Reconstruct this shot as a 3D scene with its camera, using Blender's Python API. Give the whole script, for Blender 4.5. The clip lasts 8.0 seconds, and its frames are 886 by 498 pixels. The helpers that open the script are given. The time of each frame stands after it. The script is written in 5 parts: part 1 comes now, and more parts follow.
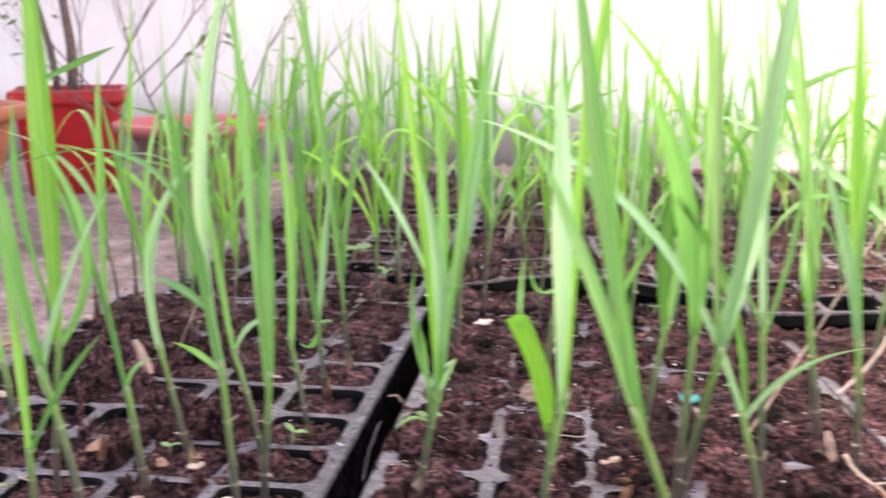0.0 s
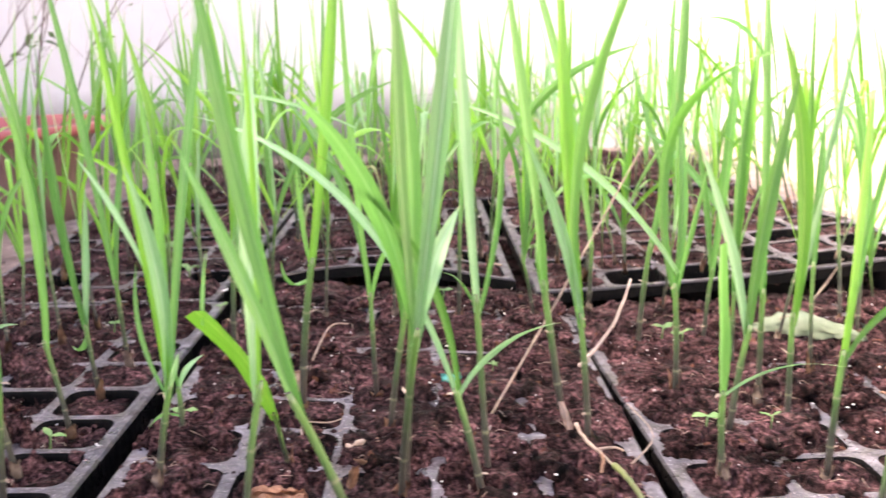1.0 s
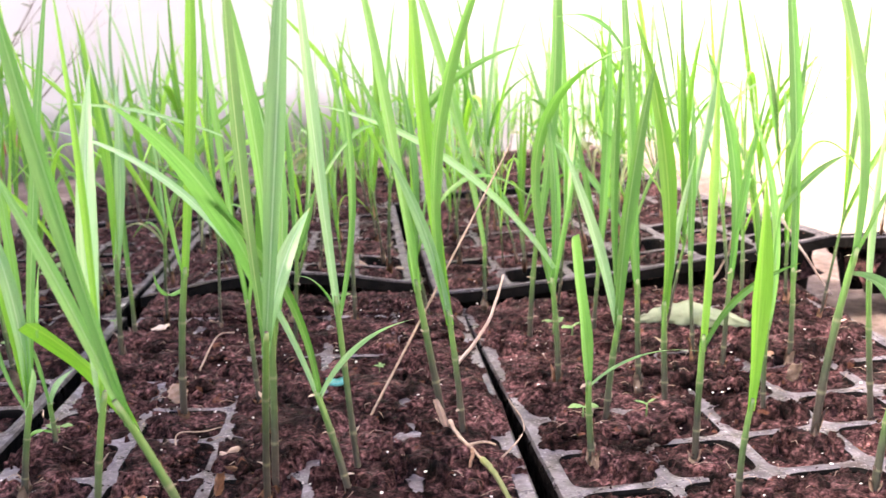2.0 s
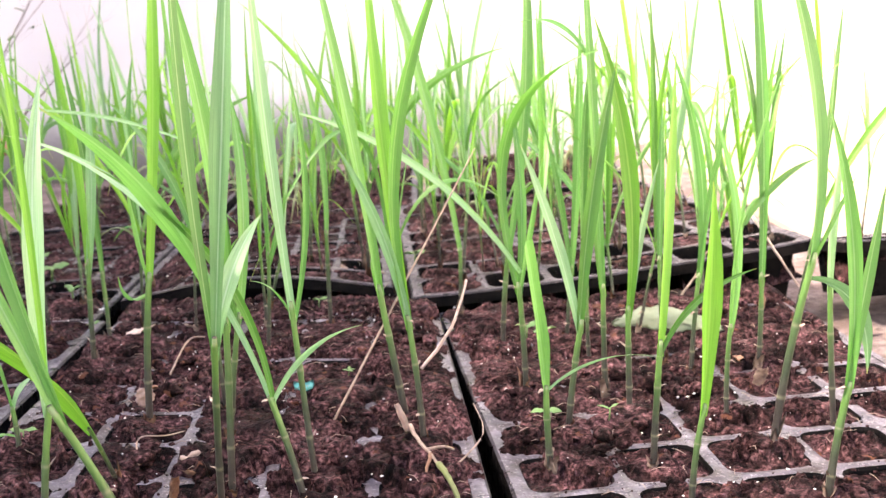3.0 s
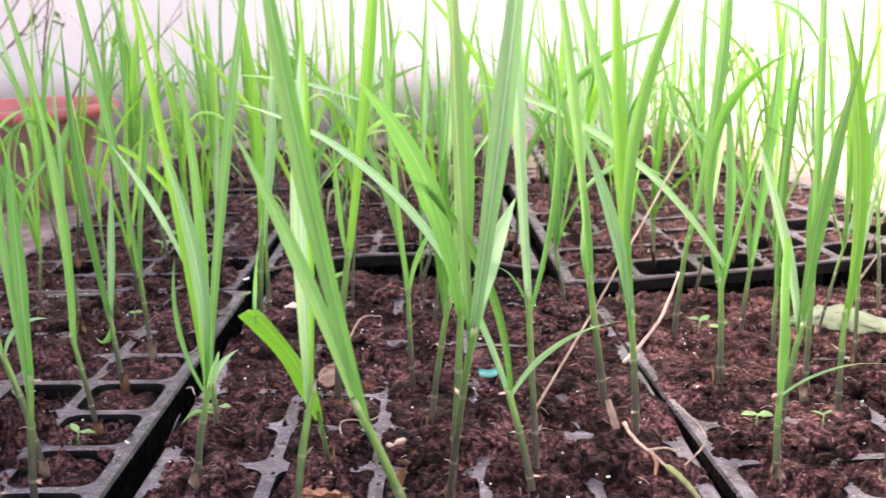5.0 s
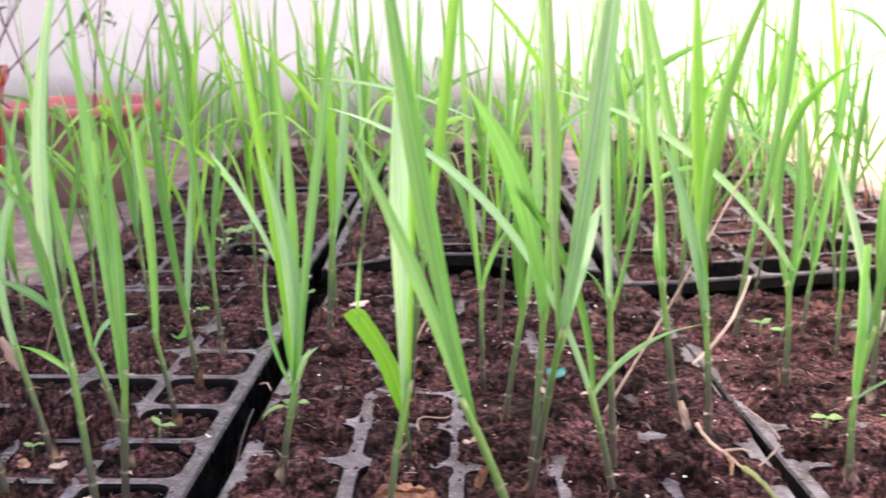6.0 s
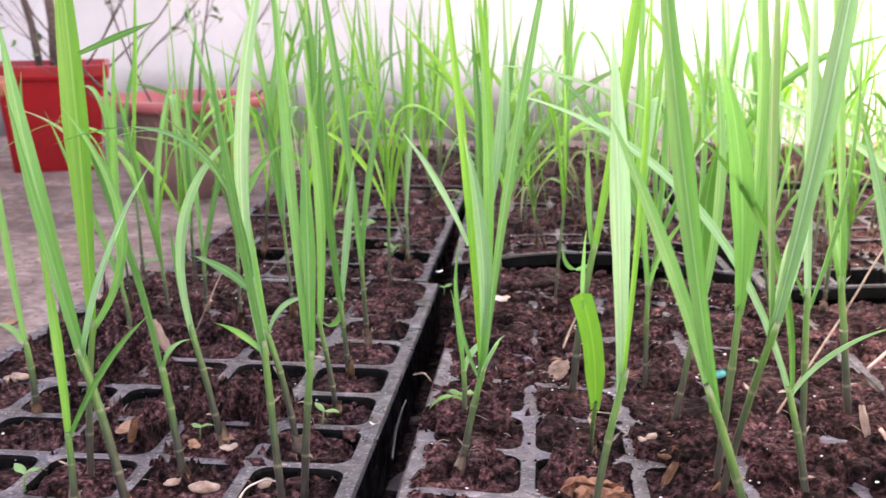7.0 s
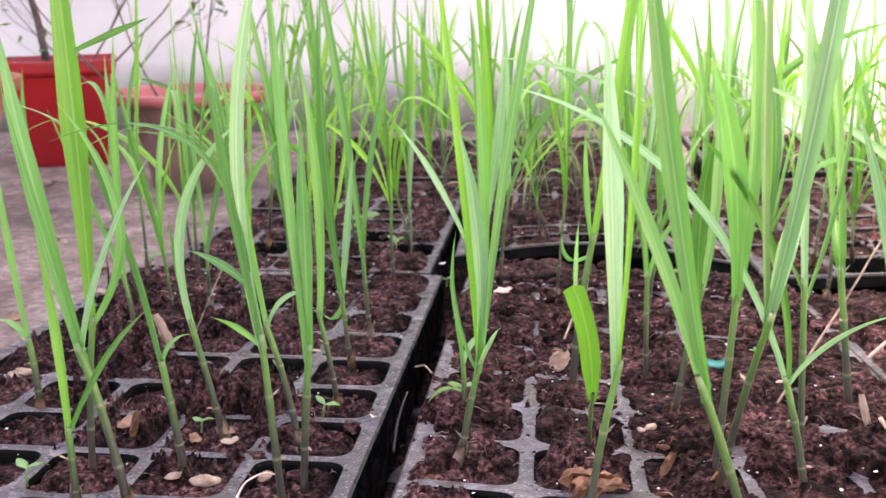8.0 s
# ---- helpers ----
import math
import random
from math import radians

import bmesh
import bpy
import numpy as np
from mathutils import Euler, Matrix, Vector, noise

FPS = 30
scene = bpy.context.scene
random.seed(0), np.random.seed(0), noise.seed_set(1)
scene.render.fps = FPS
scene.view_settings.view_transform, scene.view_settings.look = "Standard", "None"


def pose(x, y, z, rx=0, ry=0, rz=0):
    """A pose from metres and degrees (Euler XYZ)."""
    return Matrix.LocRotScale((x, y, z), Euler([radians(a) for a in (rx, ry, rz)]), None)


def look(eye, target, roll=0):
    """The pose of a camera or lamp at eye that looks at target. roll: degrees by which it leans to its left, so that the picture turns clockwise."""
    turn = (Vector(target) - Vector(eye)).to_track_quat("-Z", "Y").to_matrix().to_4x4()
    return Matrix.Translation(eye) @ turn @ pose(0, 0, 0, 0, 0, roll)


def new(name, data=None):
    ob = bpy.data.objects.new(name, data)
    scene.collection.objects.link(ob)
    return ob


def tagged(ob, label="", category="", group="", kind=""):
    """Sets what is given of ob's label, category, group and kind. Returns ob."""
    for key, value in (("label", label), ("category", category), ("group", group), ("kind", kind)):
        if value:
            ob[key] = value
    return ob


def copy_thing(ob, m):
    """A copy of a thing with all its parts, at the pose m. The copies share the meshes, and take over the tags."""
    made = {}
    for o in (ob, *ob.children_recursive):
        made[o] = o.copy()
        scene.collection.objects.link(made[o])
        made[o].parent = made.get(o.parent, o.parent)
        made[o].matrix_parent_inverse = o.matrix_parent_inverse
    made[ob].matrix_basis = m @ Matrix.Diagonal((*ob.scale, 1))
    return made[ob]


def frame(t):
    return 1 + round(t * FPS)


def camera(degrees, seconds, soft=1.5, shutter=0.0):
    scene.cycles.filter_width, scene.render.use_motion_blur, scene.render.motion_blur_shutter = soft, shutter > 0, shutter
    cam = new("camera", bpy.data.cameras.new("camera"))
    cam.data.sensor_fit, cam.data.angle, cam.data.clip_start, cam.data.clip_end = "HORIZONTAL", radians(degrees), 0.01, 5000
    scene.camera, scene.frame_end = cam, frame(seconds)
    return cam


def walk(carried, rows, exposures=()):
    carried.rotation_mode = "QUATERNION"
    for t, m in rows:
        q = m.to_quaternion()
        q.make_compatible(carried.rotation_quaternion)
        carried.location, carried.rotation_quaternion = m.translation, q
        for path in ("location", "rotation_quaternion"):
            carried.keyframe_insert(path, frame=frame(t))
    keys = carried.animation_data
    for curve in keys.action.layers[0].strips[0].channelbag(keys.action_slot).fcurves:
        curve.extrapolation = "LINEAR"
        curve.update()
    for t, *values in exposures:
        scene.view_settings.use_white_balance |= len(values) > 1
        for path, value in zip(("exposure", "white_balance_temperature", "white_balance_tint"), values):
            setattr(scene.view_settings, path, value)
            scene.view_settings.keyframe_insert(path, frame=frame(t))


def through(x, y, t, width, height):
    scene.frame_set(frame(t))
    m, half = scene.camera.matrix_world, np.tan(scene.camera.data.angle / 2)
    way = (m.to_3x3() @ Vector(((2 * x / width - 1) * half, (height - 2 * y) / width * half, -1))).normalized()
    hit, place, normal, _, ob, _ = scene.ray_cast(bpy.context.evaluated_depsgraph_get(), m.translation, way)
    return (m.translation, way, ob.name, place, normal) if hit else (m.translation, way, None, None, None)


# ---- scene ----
# ---- camera ----
PATH = [
    (0, 0.1310, -0.4619, 0.2326, 7.81, -11.76, -0.27),
    (0.5, 0.1804, -0.4724, 0.2349, 4.65, -11.81, -0.75),
    (1, 0.2147, -0.4707, 0.2374, 2.14, -12.58, -1.91),
    (1.5, 0.2450, -0.4748, 0.2322, 1.11, -12.64, -3.11),
    (2, 0.2612, -0.4751, 0.2325, -0.36, -12.29, -3.79),
    (2.2, 0.2672, -0.4747, 0.2329, -0.23, -12.26, -4.09),
    (3.5, 0.2941, -0.4778, 0.2323, 0.63, -12.08, -3.56),
    (4, 0.2618, -0.4715, 0.2351, 1.29, -12.76, -2.75),
    (4.5, 0.2294, -0.4592, 0.2346, 1.96, -13.30, -1.01),
    (4.7, 0.2086, -0.4493, 0.2358, 1.72, -13.39, -1.46),
    (5.8, 0.1691, -0.4569, 0.2431, 2.42, -13.67, -1.44),
    (6, 0.1609, -0.4612, 0.2433, 3.24, -13.56, -1.29),
    (6.5, 0.1273, -0.4602, 0.2422, 4.48, -13.29, -0.74),
    (7, 0.0965, -0.4605, 0.2333, 6.18, -13.12, -0.29),
    (7.5, 0.0966, -0.4591, 0.2310, 7.26, -13.51, -0.93),
    (8, 0.1034, -0.4604, 0.2344, 6.79, -13.60, -0.93),
]
cam = camera(44.25, 8.0, soft=1.3, shutter=0.5)
cam.data.dof.use_dof = True
cam.data.dof.focus_distance, cam.data.dof.aperture_fstop = 0.48, 25.0
walk(cam, [(t, pose(x, y, z, 90 + pitch, 0, yaw) @ pose(0, 0, 0, 0, 0, roll)) for t, x, y, z, yaw, pitch, roll in PATH],
     exposures=[(0.0, 2.74, 7600, 19), (1.0, 2.70, 7600, 19), (1.6, 2.60, 7600, 19), (8.0, 2.60, 7600, 19)])

# ---- daylight ----
world = bpy.data.worlds.new("daylight")
scene.world = world
world.use_nodes = True
wn = world.node_tree
sky = wn.nodes.new("ShaderNodeTexSky")
sky.sky_type, sky.sun_disc = "NISHITA", False
sky.sun_elevation, sky.sun_rotation = radians(46), radians(259)
sky.air_density, sky.dust_density = 1.0, 3.0
wn.links.new(sky.outputs[0], wn.nodes["Background"].inputs[0])
wn.nodes["Background"].inputs[1].default_value = 0.15
sun_data = bpy.data.lights.new("sun", "SUN")
sun_data.energy, sun_data.angle, sun_data.color = 3.7, radians(12), (1.0, 0.95, 0.86)
sun = new("sun", sun_data)
sun.matrix_world = look((-3.0, -0.6, 3.17), (0.0, 0.0, 0))

GROUND = -0.055      # the floor; tray tops lie at z = 0

# ---- materials ----


def material(name, rough=0.6, metal=0.0):
    m = bpy.data.materials.new(name)
    m.use_nodes = True
    nt = m.node_tree
    b = nt.nodes["Principled BSDF"]
    b.inputs["Roughness"].default_value, b.inputs["Metallic"].default_value = rough, metal
    return m, nt, b


def node(nt, kind, **inputs):
    n = nt.nodes.new(kind)
    for k, v in inputs.items():
        n.inputs[k.replace("_", " ")].default_value = v
    return n


def noise_of(nt, scale, detail=4.0, rough=0.6, coords=None):
    n = node(nt, "ShaderNodeTexNoise", Scale=scale, Detail=detail, Roughness=rough)
    if coords is None:
        coords = nt.nodes.new("ShaderNodeTexCoord").outputs["Object"]
    nt.links.new(coords, n.inputs["Vector"])
    return n.outputs["Fac"]


def ramp(nt, fac, *stops):
    r = nt.nodes.new("ShaderNodeValToRGB")
    while len(r.color_ramp.elements) < len(stops):
        r.color_ramp.elements.new(0.5)
    for e, (p, c) in zip(r.color_ramp.elements, stops):
        e.position, e.color = p, (*c, 1) if len(c) == 3 else (c[0], c[0], c[0], 1)
    nt.links.new(fac, r.inputs[0])
    return r.outputs[0]


def mix(nt, fac, a, b, mode="MIX"):
    m = nt.nodes.new("ShaderNodeMix")
    m.data_type, m.blend_type = "RGBA", mode
    for sock, v in ((m.inputs[0], fac), (m.inputs[6], a), (m.inputs[7], b)):
        if isinstance(v, (int, float)):
            sock.default_value = v
        elif isinstance(v, tuple):
            sock.default_value = (*v, 1)
        else:
            nt.links.new(v, sock)
    return m.outputs[2]


def bump(nt, b, height, strength=0.4, distance=0.002):
    n = node(nt, "ShaderNodeBump", Strength=strength, Distance=distance)
    nt.links.new(height, n.inputs["Height"])
    nt.links.new(n.outputs[0], b.inputs["Normal"])


def position(nt):
    return nt.nodes.new("ShaderNodeNewGeometry").outputs["Position"]


def soil_material():
    m, nt, b = material("damp_soil", 0.85)
    pos = position(nt)
    c = ramp(nt, noise_of(nt, 330, 6, 0.66, pos), (0.36, (0.0026, 0.0011, 0.0012)), (0.46, (0.0160, 0.0078, 0.0085)), (0.56, (0.052, 0.0278, 0.0292)), (0.72, (0.145, 0.090, 0.093)))
    big = ramp(nt, noise_of(nt, 30, 6, 0.68, pos), (0.37, (0.26, 0.23, 0.23)), (0.5, (1.15, 1.06, 1.06)), (0.64, (2.5, 2.35, 2.38)))
    c = mix(nt, 1.0, c, big, "MULTIPLY")
    crust = ramp(nt, noise_of(nt, 110, 5, 0.62, pos), (0.36, (0.19, 0.17, 0.17)), (0.50, (0.98, 0.95, 0.95)), (0.64, (1.75, 1.64, 1.64)))
    c = mix(nt, 1.0, c, crust, "MULTIPLY")
    bits = ramp(nt, noise_of(nt, 85, 3, 0.5, pos), (0.67, (0.0,)), (0.70, (0.7,)))
    nt.links.new(mix(nt, bits, c, (0.13, 0.055, 0.034)), b.inputs["Base Color"])
    nt.links.new(ramp(nt, noise_of(nt, 48, 4, 0.6, pos), (0.38, (0.45,)), (0.56, (0.95,))), b.inputs["Roughness"])
    b.inputs["Specular IOR Level"].default_value = 0.07
    bump(nt, b, noise_of(nt, 420, 5, 0.72, pos), 0.9, 0.0014)
    return m


def plastic_material(name, film_tone, shine):
    """Black tray plastic under a dried dusty grey film; sky sheen is painted in as lilac."""
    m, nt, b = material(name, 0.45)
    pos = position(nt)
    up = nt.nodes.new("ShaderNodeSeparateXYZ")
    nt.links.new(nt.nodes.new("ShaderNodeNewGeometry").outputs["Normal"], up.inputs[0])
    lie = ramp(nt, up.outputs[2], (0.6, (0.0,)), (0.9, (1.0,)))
    # Gloss almost off on upright faces, so gaps between trays stay black.
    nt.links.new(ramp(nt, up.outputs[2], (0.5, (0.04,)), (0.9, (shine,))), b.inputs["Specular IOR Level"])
    # Film tones also carry a painted reflection of the sky.
    film = ramp(nt, noise_of(nt, 55, 6, 0.7, pos), *((k, tuple(v * film_tone for v in c)) for k, c in ((0.3, (0.050, 0.044, 0.056)), (0.5, (0.128, 0.114, 0.142)), (0.72, (0.31, 0.285, 0.335)))))
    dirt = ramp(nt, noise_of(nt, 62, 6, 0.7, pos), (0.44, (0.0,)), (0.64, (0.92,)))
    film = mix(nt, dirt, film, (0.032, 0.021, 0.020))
    # Pale specks: white grains and specular glints, painted alike.
    grit_glints = ramp(nt, noise_of(nt, 520, 4, 0.6, pos), (0.58, (0.0,)), (0.68, (0.75,)))
    film = mix(nt, grit_glints, film, (0.42, 0.39, 0.42))
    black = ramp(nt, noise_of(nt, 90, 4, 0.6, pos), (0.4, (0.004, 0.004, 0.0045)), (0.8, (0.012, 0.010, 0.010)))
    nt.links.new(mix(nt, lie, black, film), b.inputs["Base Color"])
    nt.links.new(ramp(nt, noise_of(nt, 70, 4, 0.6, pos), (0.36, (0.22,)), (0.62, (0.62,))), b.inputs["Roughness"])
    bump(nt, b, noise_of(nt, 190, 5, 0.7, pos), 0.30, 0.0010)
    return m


def leaf_material(name, low, high, through, rib):
    """A cane leaf: pale midrib, fine veins along the blade, light coming through."""
    m, nt, b = material(name, 0.42)
    uv = nt.nodes.new("ShaderNodeUVMap").outputs[0]
    sep = nt.nodes.new("ShaderNodeSeparateXYZ")
    nt.links.new(uv, sep.inputs[0])
    tone = node(nt, "ShaderNodeTexNoise", Scale=5.0, Detail=3.0)
    stretch = node(nt, "ShaderNodeMapping", Scale=(9.0, 0.7, 1.0))
    nt.links.new(uv, stretch.inputs[0])
    nt.links.new(stretch.outputs[0], tone.inputs["Vector"])
    info = nt.nodes.new("ShaderNodeObjectInfo").outputs["Random"]
    col = ramp(nt, tone.outputs["Fac"], (0.3, tuple(v * 0.88 for v in low)), (0.72, tuple(v * 1.14 for v in high)))
    shade = ramp(nt, info, (0.0, (0.46, 0.55, 0.45)), (0.35, (0.94, 0.94, 0.96)), (0.65, (1.16, 1.07, 1.14)), (1.0, (1.46, 1.28, 1.20)))
    col = mix(nt, 1.0, col, shade, "MULTIPLY")
    wave = node(nt, "ShaderNodeTexWave", Scale=9.0, Distortion=0.4)
    nt.links.new(uv, wave.inputs["Vector"])
    col = mix(nt, 0.18, col, ramp(nt, wave.outputs["Fac"], (0.2, low), (0.8, high)))
    mid = nt.nodes.new("ShaderNodeMath")
    mid.operation = "COMPARE"
    nt.links.new(sep.outputs[0], mid.inputs[0])
    mid.inputs[1].default_value, mid.inputs[2].default_value = 0.5, 0.045
    soft = nt.nodes.new("ShaderNodeMath")
    soft.operation = "MULTIPLY"
    nt.links.new(mid.outputs[0], soft.inputs[0])
    soft.inputs[1].default_value = 0.45
    col = mix(nt, soft.outputs[0], col, rib)
    tip = ramp(nt, sep.outputs[1], (0.95, (0.0,)), (1.0, (0.6,)))
    col = mix(nt, tip, col, (0.3, 0.22, 0.06))
    nt.links.new(col, b.inputs["Base Color"])
    tr = nt.nodes.new("ShaderNodeBsdfTranslucent")
    nt.links.new(mix(nt, 1.0, col, through, "MULTIPLY"), tr.inputs[0])
    add = nt.nodes.new("ShaderNodeAddShader")
    nt.links.new(b.outputs[0], add.inputs[0])
    nt.links.new(tr.outputs[0], add.inputs[1])
    nt.links.new(add.outputs[0], nt.nodes["Material Output"].inputs[0])
    bump(nt, b, wave.outputs["Fac"], 0.15, 0.0004)
    return m


def stem_material():
    m, nt, b = material("cane_stem", 0.4)
    uv = nt.nodes.new("ShaderNodeUVMap").outputs[0]
    sep = nt.nodes.new("ShaderNodeSeparateXYZ")
    nt.links.new(uv, sep.inputs[0])
    pos = position(nt)
    speck = noise_of(nt, 180, 4, 0.6, pos)
    along = nt.nodes.new("ShaderNodeMath")
    along.operation = "MULTIPLY_ADD"
    nt.links.new(noise_of(nt, 30, 2, 0.5, pos), along.inputs[0])
    along.inputs[1].default_value = 0.35
    nt.links.new(sep.outputs[1], along.inputs[2])
    c = ramp(nt, along.outputs[0], (0.20, (0.036, 0.022, 0.026)), (0.54, (0.036, 0.042, 0.032)), (0.80, (0.052, 0.112, 0.036)), (1.0, (0.09, 0.22, 0.045)))
    ring = ramp(nt, sep.outputs[1], (0.285, (0.0,)), (0.30, (0.7,)), (0.315, (0.0,)), (0.635, (0.0,)), (0.65, (0.7,)), (0.665, (0.0,)), (0.955, (0.0,)), (0.975, (0.5,)), (1.0, (0.2,)))
    c = mix(nt, ring, c, (0.24, 0.25, 0.16))
    nt.links.new(mix(nt, 0.16, c, ramp(nt, speck, (0.35, (0.03, 0.032, 0.026)), (0.7, (0.15, 0.18, 0.12)))), b.inputs["Base Color"])
    bump(nt, b, speck, 0.2, 0.0006)
    return m


def mottled(name, a, c, scale, rough=0.7, relief=0.0006, strength=0.4):
    m, nt, b = material(name, rough)
    pos = position(nt)
    nt.links.new(ramp(nt, noise_of(nt, scale, 5, 0.65, pos), (0.3, a), (0.7, c)), b.inputs["Base Color"])
    bump(nt, b, noise_of(nt, scale * 3, 5, 0.7, pos), strength, relief)
    return m


def wall_material():
    m, nt, b = material("whitewashed_plaster", 0.85)
    pos = position(nt)
    sep = nt.nodes.new("ShaderNodeSeparateXYZ")
    nt.links.new(pos, sep.inputs[0])
    paint = ramp(nt, noise_of(nt, 3.0, 5, 0.6, pos), (0.3, (0.61, 0.605, 0.645)), (0.7, (0.745, 0.74, 0.775)))
    wob = nt.nodes.new("ShaderNodeMath")
    wob.operation = "MULTIPLY_ADD"
    nt.links.new(noise_of(nt, 9.0, 5, 0.7, pos), wob.inputs[0])
    wob.inputs[1].default_value = -0.10
    nt.links.new(sep.outputs[2], wob.inputs[2])
    shift = nt.nodes.new("ShaderNodeMath")
    shift.operation = "ADD"
    nt.links.new(wob.outputs[0], shift.inputs[0])
    shift.inputs[1].default_value = 0.10
    low = ramp(nt, shift.outputs[0], (0.0, (0.95,)), (0.06, (0.75,)), (0.15, (0.0,)))
    reach = nt.nodes.new("ShaderNodeMath")
    reach.operation = "MULTIPLY_ADD"
    nt.links.new(noise_of(nt, 4.0, 4, 0.6, pos), reach.inputs[0])
    reach.inputs[1].default_value = 0.35
    nt.links.new(sep.outputs[0], reach.inputs[2])
    low = mix(nt, 1.0, low, ramp(nt, reach.outputs[0], (0.35, (1.0,)), (0.75, (0.08,))), "MULTIPLY")
    nt.links.new(mix(nt, low, paint, (0.10, 0.088, 0.080)), b.inputs["Base Color"])
    bump(nt, b, noise_of(nt, 60, 5, 0.7, pos), 0.3, 0.003)
    return m


def floor_material():
    m, nt, b = material("dusty_concrete", 0.9)
    pos = position(nt)
    c = ramp(nt, noise_of(nt, 17, 7, 0.68, pos), (0.34, (0.105, 0.069, 0.062)), (0.5, (0.245, 0.178, 0.164)), (0.66, (0.40, 0.32, 0.30)))
    d = ramp(nt, noise_of(nt, 90, 6, 0.75, pos), (0.46, (0.0,)), (0.6, (0.8,)))
    nt.links.new(mix(nt, d, c, (0.11, 0.075, 0.065)), b.inputs["Base Color"])
    bump(nt, b, noise_of(nt, 150, 6, 0.7, pos), 0.6, 0.004)
    return m


SOIL = soil_material()
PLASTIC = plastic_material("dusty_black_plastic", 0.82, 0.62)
# Same plastic with the film scaled darker and less glossy.
DULLER = plastic_material("darker_black_plastic", 0.66, 0.5)
DARKEST = plastic_material("darkest_black_plastic", 0.55, 0.3)
LEAF = {
    "": leaf_material("green_cane_leaf", (0.050, 0.158, 0.035), (0.084, 0.223, 0.055), (0.95, 1.0, 0.8), (0.17, 0.29, 0.14)),
    "c": leaf_material("young_lime_leaf", (0.066, 0.205, 0.020), (0.100, 0.258, 0.033), (1.0, 1.0, 0.7), (0.16, 0.29, 0.07)),
    # Pale leaf: a whitish specular sheen is put into its green.
    "p": leaf_material("pale_sheen_leaf", (0.100, 0.215, 0.096), (0.165, 0.305, 0.160), (0.8, 0.9, 0.7), (0.27, 0.36, 0.28)),
    "d": leaf_material("deep_green_leaf", (0.034, 0.120, 0.020), (0.062, 0.178, 0.032), (0.9, 1.0, 0.65), (0.13, 0.24, 0.10)),
}
LEAF["w"] = leaf_material("withered_leaf", (0.10, 0.14, 0.06), (0.17, 0.20, 0.10), (0.7, 0.7, 0.6), (0.22, 0.21, 0.14))
STEM = stem_material()
STRAW = mottled("dry_straw", (0.18, 0.125, 0.098), (0.44, 0.34, 0.285), 190, 0.7)
HUSK = mottled("dry_brown_husk", (0.12, 0.052, 0.032), (0.38, 0.225, 0.15), 190, 0.75)
DEADLEAF = mottled("dead_leaf_skin", (0.13, 0.040, 0.026), (0.60, 0.34, 0.23), 160, 0.7)
WALL, FLOOR = wall_material(), floor_material()
CREAM = mottled("cream_plaster", (0.68, 0.62, 0.52), (0.80, 0.75, 0.66), 4, 0.85, 0.003, 0.3)
SUNLIT_GROUND = mottled("pale_sunlit_ground", (0.27, 0.22, 0.18), (0.38, 0.32, 0.27), 5, 0.85, 0.003, 0.3)
REDPOT = mottled("red_pot_plastic", (0.24, 0.004, 0.008), (0.36, 0.008, 0.014), 9, 0.32, 0.0004, 0.15)
ROSEPOT = mottled("faded_rose_pot_plastic", (0.28, 0.068, 0.074), (0.40, 0.105, 0.112), 12, 0.5, 0.0005, 0.2)
DULLPOT = mottled("weathered_pot_plastic", (0.13, 0.066, 0.060), (0.25, 0.145, 0.132), 14, 0.6, 0.0006, 0.3)
CLAYPOT = mottled("terracotta", (0.22, 0.075, 0.045), (0.33, 0.12, 0.075), 18, 0.75, 0.001, 0.3)
BARK = mottled("twig_bark", (0.05, 0.034, 0.034), (0.16, 0.115, 0.105), 120, 0.85)
SHRUBLEAF = mottled("shrub_leaf", (0.05, 0.11, 0.035), (0.12, 0.22, 0.06), 60, 0.5)
WEEDLEAF = mottled("weed_leaf", (0.09, 0.20, 0.05), (0.16, 0.30, 0.11), 90, 0.5)
PERLITE = mottled("perlite", (0.65, 0.63, 0.62), (0.85, 0.83, 0.82), 200, 0.8)
TAG = mottled("turquoise_plastic", (0.10, 0.55, 0.55), (0.2, 0.7, 0.68), 70, 0.4)
GREYLEAF = mottled("grey_green_dry_leaf", (0.25, 0.32, 0.22), (0.42, 0.48, 0.37), 60, 0.7)
FADED = mottled("faded_olive_shoot", (0.10, 0.14, 0.045), (0.19, 0.21, 0.085), 120, 0.6)
BLEACHED = mottled("bleached_leaf", (0.42, 0.30, 0.26), (0.70, 0.58, 0.53), 90, 0.75)
SEED = mottled("pale_cane_chip", (0.16, 0.085, 0.055), (0.50, 0.38, 0.32), 130, 0.7)

# ---- helpers ----


def mesh_of(name, bm, mat, smooth=True):
    me = bpy.data.meshes.new(name)
    bm.to_mesh(me)
    bm.free()
    me.materials.append(mat)
    if smooth:
        me.polygons.foreach_set("use_smooth", [True] * len(me.polygons))
    return me


def part(name, bm, mat, parent=None, label="", smooth=True):
    ob = new(name, mesh_of(name, bm, mat, smooth))
    ob.parent = parent
    if label:
        tagged(ob, label)
    return ob


def root(name, place, label, category, group="", kind=""):
    e = new(name)
    e.empty_display_size = 0.01
    e.location = place
    return tagged(e, label, category, group, kind)


def bezier(a, b, c, s):
    return a * (1 - s) ** 2 + b * (2 * s * (1 - s)) + c * s * s


